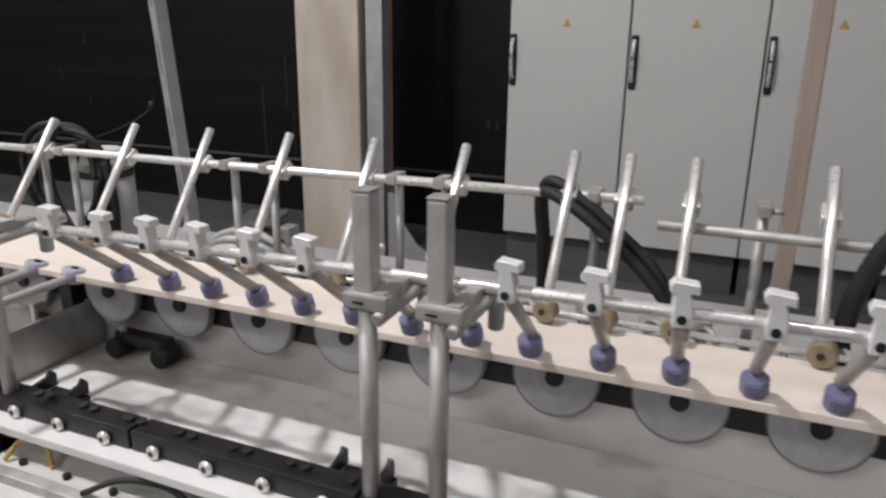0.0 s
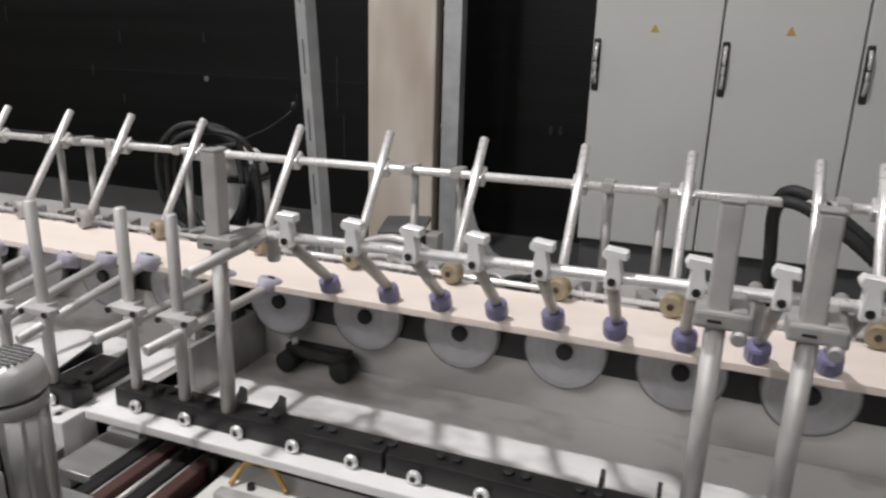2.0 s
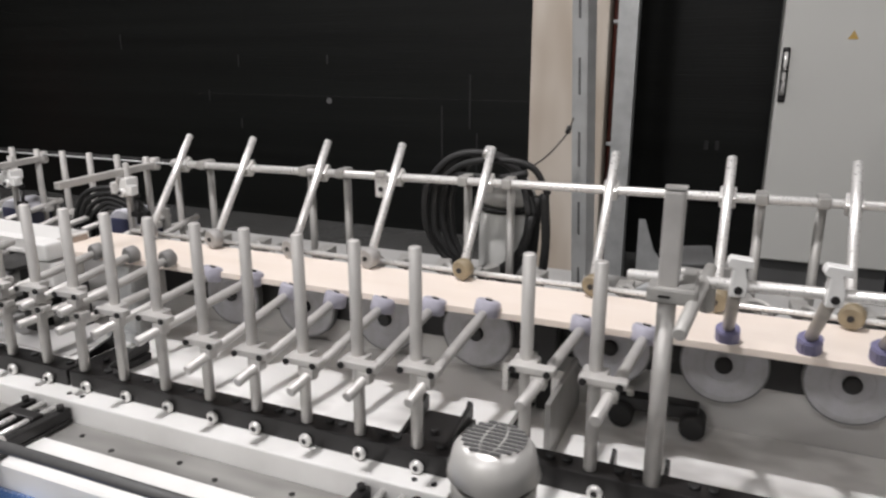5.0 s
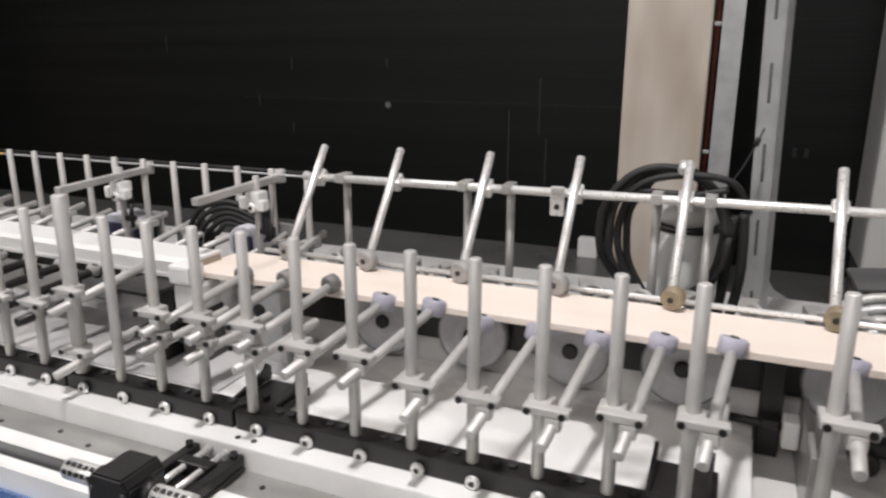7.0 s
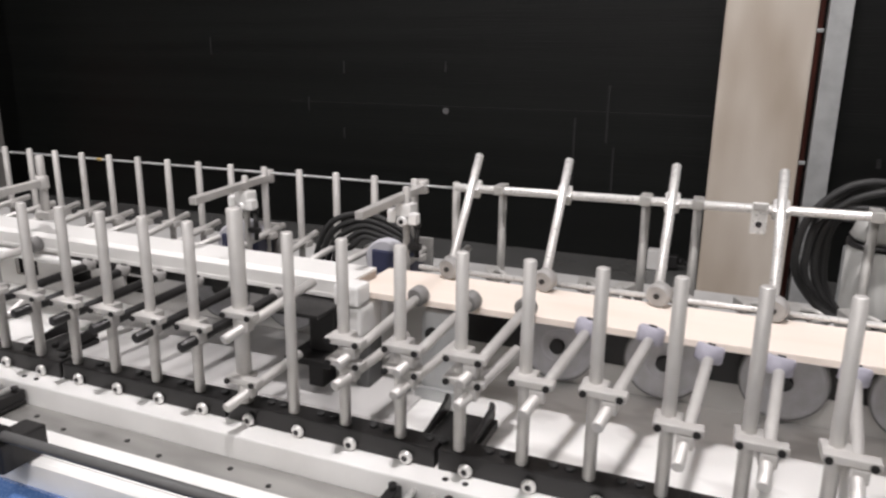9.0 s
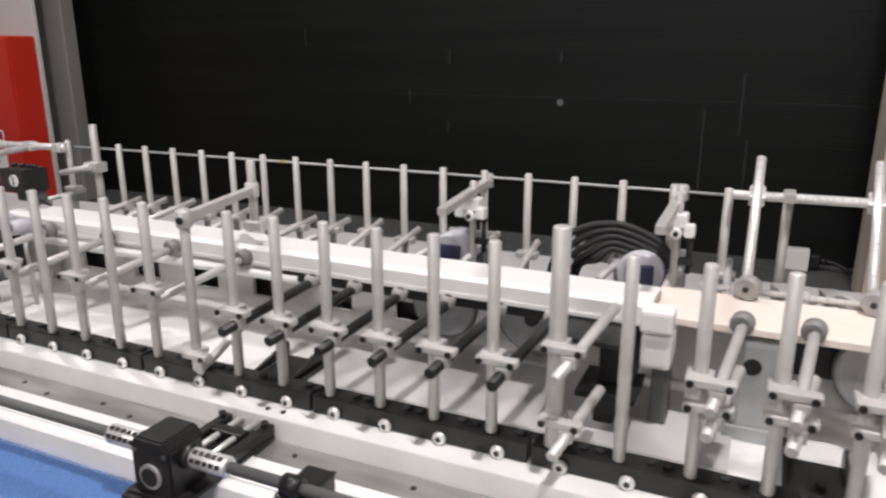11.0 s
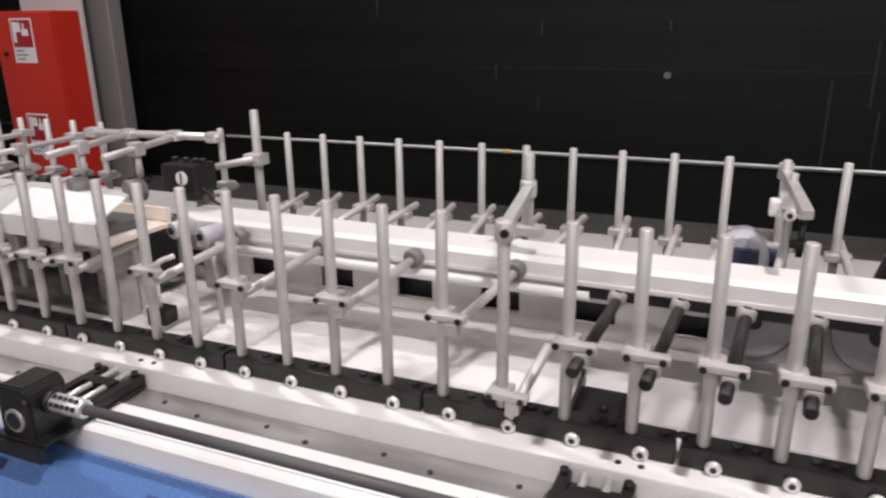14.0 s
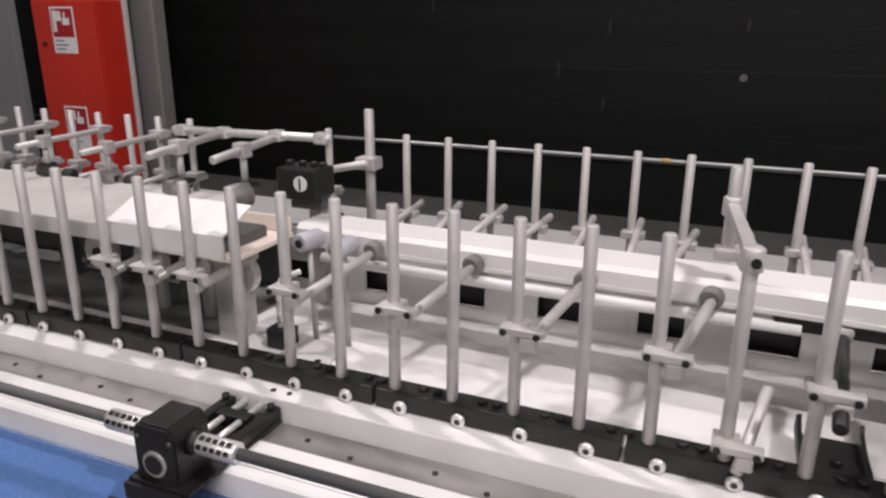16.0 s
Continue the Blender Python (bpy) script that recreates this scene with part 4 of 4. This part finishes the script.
part("lid", box(B(), -0.075, 0.065, -0.06, 0.06, 0.0, 0.014, 0.005), PLINTH, dv, "tilted dark grey lid", at=pose(-0.005, 0.055, 0.166, 11, -4, 4))
part("foot", box(B(), -0.055, 0.045, 0.02, 0.09, 0.0, 0.0995, 0.004), PLINTH, dv)
part("side_bracket", box(B(), 0.0655, 0.105, 0.02, 0.08, 0.10, 0.16, 0.004), CAST, dv)
for k in range(4):
    q = 0.030 * k
    part("conduit", tube(B(), [(-0.17, -0.02 - q * 0.8, 0.018), (-0.12, -0.04 - q, 0.115 - q * 0.5), (-0.03, -0.05 - q, 0.156 - q * 0.6), (0.06, -0.05 - q, 0.146 - q * 0.6), (0.14, -0.03 - q, 0.095 - q * 0.5), (0.19, 0.0 - q * 0.6, 0.016)], 0.0135, 10, 5, 0.1), GALV if k % 2 else CAST, dv)

lw = thing("lead_wire", "thin black wire tied from the cable coil to the strut", "wire")
part("wire", tube(B(), [(-1.636, 1.735, 1.039), (-1.652, 1.735, 0.996), (-1.677, 1.650, 0.950), (-1.698, 1.560, 0.926)], 0.0022, 6, 6), RUBBER, lw)
part("knot", cyl(B(), (-1.652, 1.735, 0.996), (-1.646, 1.735, 1.016), 0.007, 8), RUBBER, lw)
ho = thing("ribbed_hose", "pair of black ribbed hoses arched over the rods", "hose")
for dy, dz in ((0.0, 0.0), (-0.022, -0.020)):
    part("hose", tube(B(), [(-0.328, 1.535 + dy, 0.495), (-0.332, 1.53 + dy, 0.75), (-0.340, 1.515 + dy, 0.885), (-0.312, 1.48 + dy, 0.932 + dz), (-0.236, 1.46 + dy, 0.898 + dz), (-0.150, 1.45 + dy, 0.834 + dz), (-0.080, 1.44 + dy, 0.772 + dz), (-0.025, 1.43 + dy, 0.670), (-0.005, 1.43 + dy, 0.495)], 0.0122, 12, 14, 0.12), RUBBER, ho)
    for fx, fy in ((-0.328, 1.535 + dy), (-0.005, 1.43 + dy)):
        part("end_fitting", cyl(B(), (fx, fy, 0.4905), (fx, fy, 0.535), 0.0105, 16, rim=0.003), BLACKM, ho)
ho2 = thing("ribbed_hose", "black ribbed hose arched over the rods", "hose")
part("hose", tube(B(), [(0.25, 1.40, 0.495), (0.25, 1.38, 0.74), (0.265, 1.37, 0.83), (0.30, 1.36, 0.915), (0.37, 1.36, 0.945), (0.46, 1.37, 0.90), (0.55, 1.40, 0.495)], 0.0165, 12, 14, 0.12), RUBBER, ho2)
for fx, fy in ((0.25, 1.40), (0.55, 1.40)):
    part("end_fitting", cyl(B(), (fx, fy + 0.012, 0.4905), (fx, fy, 0.535), 0.021, 16, rim=0.004), BLACKM, ho2)
bu = thing("cable_bundle", "bundle of black cables arched to the small motor", "cable bundle")
for k in range(5):
    d = 0.016 * k
    part("cable", tube(B(), [(-3.235 + d * 0.7, 1.44 + d, 0.50), (-3.225 + d, 1.44 + d * 0.5, 0.66), (-3.17 + d, 1.44, 0.762 - d), (-3.07, 1.45, 0.792 - d), (-2.98, 1.46, 0.765 - d), (-2.925, 1.47, 0.715 - d * 0.5)], 0.0085), RUBBER, bu)
for k, (x0, z0, y0) in enumerate(((-0.95, 0.50, 1.62), (-1.30, 0.50, 1.75))):
    t = thing("loose_cable_heap", "heap of loose black cable on the rear table", "cable heap")
    for q in range(3):
        pts = [(x0 + (0.10 - 0.015 * q) * math.cos(a), y0 + 0.06 * math.sin(a), z0 + 0.012 * q + 0.045 * (1 + math.sin(a * 1.5 + q)) + 0.01) for a in [0.7 * j for j in range(11)]]
        part("strand", tube(B(), pts, 0.009), RUBBER, t)

# ---- small motors on rear posts ----
def side_motor(x, y, zc, lean):
    t = thing("side_motor", "small motor with a grey rounded hood and navy face", "motor", pose(x, y, zc), "side motors")
    part("hood", cyl(B(), (0, 0.0, 0), (0, 0.10, 0.0), 0.058, 28, rim=0.006), HOODM, t)
    part("face", box(B(), -0.034, 0.034, -0.008, -0.0005, -0.034, 0.03, 0.005), NAVY, t)
    part("rear_body", box(B(), -0.04, 0.075, 0.02, 0.10, -0.045, 0.02, 0.006), NAVY, t)
    part("upright", cyl(B(), (0.082, -0.03, -0.04), (0.082, -0.03, 0.215), 0.0095, 12, rim=0.002), ALU, t)
    bm = B()
    box(bm, -0.011, 0.011, -0.36, 0.005, -0.010, 0.010, 0.003), cyl(bm, (0, 0.0, -0.016), (0, 0.0, 0.022), 0.017, 14, rim=0.003)
    part("long_arm", bm, ALU, t, at=pose(0.072, 0.096, 0.192, 1.6, 0, 5 * lean))
    bm = B()
    box(bm, 0.060, 0.104, -0.055, -0.008, 0.140, 0.172, 0.005), box(bm, 0.040, 0.066, -0.060, -0.02, 0.122, 0.158, 0.006), box(bm, 0.098, 0.122, -0.058, -0.028, 0.120, 0.150, 0.005), cyl(bm, (0.082, -0.062, 0.128), (0.082, -0.02, 0.128), 0.014, 14, rim=0.003)
    part("head_clamp", bm, ZINC, t, "pale cast clamp head")
    part("clamp_bolt", cyl(B(), (0.082, -0.066, 0.128), (0.082, -0.0615, 0.128), 0.006, 8), BLACKM, t)
    part("motor_flange", box(B(), -0.045, 0.10, 0.101, 0.112, -0.048, 0.05, 0.004), CAST, t)
    part("adjuster", cyl(B(), (0.112, -0.03, 0.03), (0.112, -0.03, 0.11), 0.007, 10), BLACKM, t)
    part("adjuster_knob", cyl(B(), (0.112, -0.03, 0.11), (0.112, -0.03, 0.125), 0.011, 12, rim=0.002), BLACKM, t)
    part("adjuster_lug", box(B(), 0.090, 0.124, -0.04, -0.02, 0.05, 0.066, 0.003), BLACKM, t)
    part("base", box(B(), -0.05, 0.09, 0.0, 0.11, -(zc - 0.4905), -0.05, 0.004), CAST, t)


side_motor(-2.998, 1.42, 0.675, 0), side_motor(-3.505, 1.42, 0.668, 0.8)

# ---- end stop where profile and board meet ----
es = thing("end_stop", "white end stop with a black bracket below the profile", "end stop", pose(-2.90, 1.05, 0))
part("upper_block", box(B(), -0.038, 0.025, 0.005, 0.065, 0.672, 0.720, 0.008), WHITE, es)
part("lower_block", box(B(), -0.035, 0.025, 0.015, 0.12, 0.595, 0.667, 0.01), WHITE, es)
part("bracket_plate", box(B(), -0.19, -0.048, -0.045, 0.08, 0.650, 0.659, 0.002), BLACKM, es)
part("bracket_body", box(B(), -0.115, -0.045, 0.02, 0.12, 0.545, 0.649, 0.006), BLACKM, es)
part("lower_plate", box(B(), -0.150, -0.03, -0.03, 0.10, 0.530, 0.5445, 0.002), BLACKM, es)
part("stand", box(B(), -0.015, 0.02, 0.06, 0.13, 0.4505, 0.5945, 0.006), PLINTH, es)
part("bracket_stand", box(B(), -0.12, -0.08, 0.02, 0.08, 0.4505, 0.5295, 0.003), BLACKM, es)
gk = thing("grey_bearing_block", "grey cast bearing block with a round bore", "bearing block", pose(-2.712, 1.13, 0.4505))
part("block", box(B(), -0.046, 0.046, 0.0, 0.07, 0, 0.212, 0.014), GALV, gk)
part("bore", cyl(B(), (-0.016, -0.004, 0.158), (-0.016, 0.002, 0.158), 0.017, 20), BLACKM, gk)
part("foot", box(B(), -0.055, 0.055, -0.012, 0.0, 0.0, 0.03, 0.004), GALV, gk)

# ---- left end: paper-covered stack, rods and switch box ----
lb = thing("pale_board", "wide pale board lying on the machine's end", "board")
part("board", box(B(), -7.4, -5.16, 0.918, 1.27, 0.690, 0.733, 0.004), OFFWHITE, lb)
lbs = thing("board_support", "dark steel support under the pale board", "support")
for x in (-7.1, -6.4, -5.75, -5.3):
    part("upright", box(B(), x - 0.02, x + 0.02, 1.16, 1.20, 0.4555, 0.6895), PLINTH, lbs)
ps = thing("paper_stack", "white sheet folded over a cream board end", "paper")
bm = B()
prism(bm, [(0, 0.698), (0.005, 0.698), (0.005, 0.746), (0.108, 0.792), (0.106, 0.795), (0.0, 0.750)], 0.33, pose(-5.265, 0.899, 0, 0, 0, 0) @ Matrix(((0, 1, 0, 0), (1, 0, 0, 0), (0, 0, 1, 0), (0, 0, 0, 1))))
part("sheet", bm, PAPER, ps)
part("inner_board", box(B(), -5.158, -4.915, 0.905, 1.13, 0.690, 0.702, 0.002), WOODF, ps)
part("trough_side", box(B(), -5.158, -4.92, 1.118, 1.13, 0.7025, 0.740, 0.002), WOODF, ps)
part("core", box(B(), -5.155, -4.955, 0.91, 1.08, 0.7025, 0.728, 0.002), PLINTH, ps)
part("stand", box(B(), -5.055, -5.0, 1.0, 1.06, 0.4505, 0.6895), CAST, ps)
for x in (-5.03, -5.16, -5.31, -5.48):
    t = thing("idler_pulley", "small bright metal pulley under the board end", "pulley", pose(x, 1.05, 0.60), "idler pulleys")
    part("disc", cyl(B(), (0, 0, 0), (0, 0.03, 0), 0.052, 32, rim=0.004), STEEL, t)
    part("hub", cyl(B(), (0, -0.008, 0), (0, 0.002, 0), 0.014, 14), BLACKM, t)
    part("axle_stand", box(B(), -0.012, 0.012, 0.031, 0.05, -0.1445, 0.012, 0.002), CAST, t)
sw = thing("switch_box", "black box with a white round dial above the profile", "switch box", pose(-4.955, 1.212, 0.0))
part("box", box(B(), -0.060, 0.056, 0.0, 0.09, 0.760, 0.836, 0.006), BLACKM, sw)
part("neck", box(B(), -0.052, 0.046, 0.045, 0.085, 0.722, 0.7595, 0.004), PLINTH, sw)
part("dial", cyl(B(), (0.012, -0.004, 0.800), (0.012, 0.001, 0.800), 0.019, 24), PAPER, sw)
part("dial_mark", box(B(), 0.0098, 0.0142, -0.0055, -0.0042, 0.785, 0.815), BLACKM, sw)
part("stand", box(B(), -0.02, 0.02, 0.078, 0.118, 0.4505, 0.7215, 0.004), CAST, sw)
for kx in (-0.05, -0.012, 0.022, 0.048):
    part("gland", cyl(B(), (kx, 0.05, 0.836), (kx, 0.05, 0.848), 0.010, 10, rim=0.002), BLACKM, sw)
part("outlet_lead", tube(B(), [(0.060, 0.02, 0.775), (0.082, 0.01, 0.765), (0.092, 0.02, 0.74), (0.10, 0.05, 0.718)], 0.004, 6, 5), RUBBER, sw)
tp = thing("tall_post", "tall aluminium post with a clamped flat arm", "post", pose(-4.90, 1.496, 0.4905))
part("post", cyl(B(), (0, 0, 0), (0, 0, 0.465), 0.0135, 14, rim=0.003), ALU, tp)
part("clamp", box(B(), -0.03, 0.03, -0.035, 0.018, 0.30, 0.335, 0.004), ALU, tp)
part("arm", cyl(B(), (0.012, -0.040, 0.322), (-0.115, -0.062, 0.296), 0.0105, 12, rim=0.003), ALU, tp)
END_X = (-5.029, -5.526, -5.654, -5.780, -5.909, -6.033, -6.156, -6.284, -6.410, -6.536)
for k, x in enumerate(END_X):
    t = thing("end_post", "slim aluminium post carrying cross arms", "post", pose(x, 1.49, 0.4905), "end posts")
    share("post", post_mesh(0.405, 0.0105), t, Matrix())
    part("low_clamp", box(B(), -0.02, 0.03, -0.026, 0.016, 0.222, 0.240, 0.003), ALU, t)
    part("low_arm", cyl(B(), (0.022, 0.03, 0.222), (0.012, -0.135, 0.212), 0.008, 10, rim=0.002), ALU, t)
    if k > 1 and k % 2 == 0:
        z = 0.352
        part("clamp", box(B(), -0.02, 0.03, -0.026, 0.016, z - 0.012, z + 0.012, 0.003), ALU, t)
        part("cross_arm", cyl(B(), (0.020, 0.03, z), (0.012, -0.315, z - 0.012), 0.0092, 12, rim=0.002), ALU, t)
        part("drop_clamp", box(B(), 0.0, 0.034, -0.242, -0.208, z - 0.026, z + 0.010, 0.004), ALU, t)
        part("drop_rod", cyl(B(), (0.017, -0.225, z - 0.02), (0.017, -0.225, 0.262), 0.0085, 10), ALU, t)
        part("roller_fork", box(B(), -0.016, 0.050, -0.240, -0.210, 0.246, 0.264, 0.004), BLACKM, t)
        part("pressure_roller", roller(B(), (0.017, -0.225, 0.245), (0.35, 1, 0), 0.034, 0.052), DARKR if k % 4 else RUBBER, t)
        part("side_roller", roller(B(), (0.078, -0.205, 0.240), (1, 0.25, 0), 0.022, 0.038), RUBBER, t)
eb = thing("end_rail", "bright tubular rail across the end posts", "rail")
part("rail_bar", cyl(B(), (-5.56, 1.455, 0.866), (-5.0, 1.455, 0.874), 0.0118, 14, rim=0.003), STEEL, eb)
for x, z in ((-5.526, 0.866), (-5.371, 0.868), (-5.18, 0.871), (-5.029, 0.873)):
    part("joint", box(B(), x - 0.019, x + 0.019, 1.437, 1.473, z - 0.016, z + 0.016, 0.005), STEEL, eb)
for x, y2, drop in ((-5.371, 1.135, 1.26), (-5.18, 1.160, 1.29)):
    part("branch", cyl(B(), (x, 1.452, 0.867), (x + 0.012, y2, 0.850), 0.0112, 12, rim=0.003), ALU, eb)
    part("branch_clamp", box(B(), x - 0.014, x + 0.024, drop - 0.018, drop + 0.018, 0.836, 0.876, 0.004), ALU, eb)
    part("branch_drop", cyl(B(), (x + 0.006, drop, 0.838), (x + 0.006, drop, 0.765), 0.0095, 10), ALU, eb)
    part("branch_fork", box(B(), x - 0.03, x + 0.042, drop - 0.016, drop + 0.016, 0.757, 0.770, 0.004), BLACKM, eb)
    part("branch_roller", roller(B(), (x + 0.01, drop - 0.03, 0.738), (0.45, 1, 0), 0.034, 0.055), DARKR, eb)
    part("branch_bolt", cyl(B(), (x - 0.008, drop + 0.02, 0.770), (x - 0.008, drop + 0.02, 0.800), 0.006, 8), STEEL, eb)

for x, z in ((-4.838, 0.704), (-4.748, 0.698)):
    t = thing("grey_side_roller", "pale grey roller against the end of the profile", "roller", pose(x, 1.068, z), "side rollers")
    part("drum", roller(B(), (0, 0.012, 0), (0.2, 1, 0), 0.0225, 0.066), HOODM, t)
    part("bolt", cyl(B(), (-0.0065, -0.0255, 0), (-0.0055, -0.0205, 0), 0.010, 12), BLACKM, t)
    part("pin", cyl(B(), (0, 0.012, -0.020), (0, 0.02, 0.4505 - z), 0.007, 8), CAST, t)
pl = thing("loose_plate", "thin loose steel plate lying on the table", "plate", pose(-4.80, 1.0, 0.4515, 0, 0, 12))
part("plate", box(B(), -0.07, 0.06, -0.08, 0.08, 0, 0.006, 0.002), OFFWHITE, pl)
part("plate_hole", cyl(B(), (0.03, -0.03, 0.0062), (0.03, -0.03, 0.0072), 0.008, 10), BLACKM, pl)
va = thing("valve", "small black valve on a bent bright pipe", "valve", pose(-4.89, 1.02, 0.4505))
part("body", box(B(), -0.03, 0.03, -0.02, 0.03, 0, 0.05, 0.006), BLACKM, va)
part("pipe", tube(B(), [(0, 0, 0.05), (0.0, 0.0, 0.12), (0.01, 0.0, 0.17), (0.05, 0.02, 0.19)], 0.007), STEEL, va)
rb = thing("floor_junction_box", "small white junction box with black fittings by the wall", "junction box", pose(-2.50, 4.10, 0.0))
part("box", box(B(), -0.075, 0.045, -0.04, 0.04, 0.0, 0.12, 0.006), WHITE, rb)
part("fitting", box(B(), 0.0455, 0.10, -0.03, 0.03, 0.02, 0.095, 0.008), BLACKM, rb)
part("gland", cyl(B(), (0.10, 0, 0.06), (0.135, 0, 0.06), 0.022, 12), BLACKM, rb)
part("lead", tube(B(), [(0.13, 0, 0.06), (0.19, -0.01, 0.05), (0.25, -0.02, 0.02), (0.33, 0.0, 0.012)], 0.010, 8, 6), RUBBER, rb)
wq = thing("pale_bent_sheet", "pale bent steel guard standing beside the column", "guard", pose(-1.62, 3.32, 0))
bm = B()
prism(bm, [(-0.03, 0.0), (0.42, 0.0), (0.42, 0.05), (0.26, 0.08), (0.14, 0.15), (0.05, 0.27), (0.0, 0.42), (-0.03, 0.42)], 0.012)
part("sheet", bm, GALV, wq)
ju = thing("joint_upright", "black steel upright in the gap between two table sections", "upright", pose(-1.57, 1.305, 0.1105))
part("bar", box(B(), -0.022, 0.022, -0.02, 0.02, 0.265, 0.53, 0.003), BLACKM, ju)
part("cross_shaft", cyl(B(), (-0.08, -0.04, 0.375), (0.022, -0.04, 0.371), 0.009, 12), BLACKM, ju)
part("shaft_fork", box(B(), -0.095, -0.078, -0.06, -0.02, 0.34, 0.41, 0.004), STEEL, ju)
part("shaft_block", box(B(), 0.0225, 0.055, -0.065, -0.015, 0.335, 0.395, 0.006), WHITE, ju)
part("shaft_arm", box(B(), -0.015, 0.015, -0.05, -0.0205, 0.365, 0.385, 0.003), BLACKM, ju)
def motions():
    pass


motions()
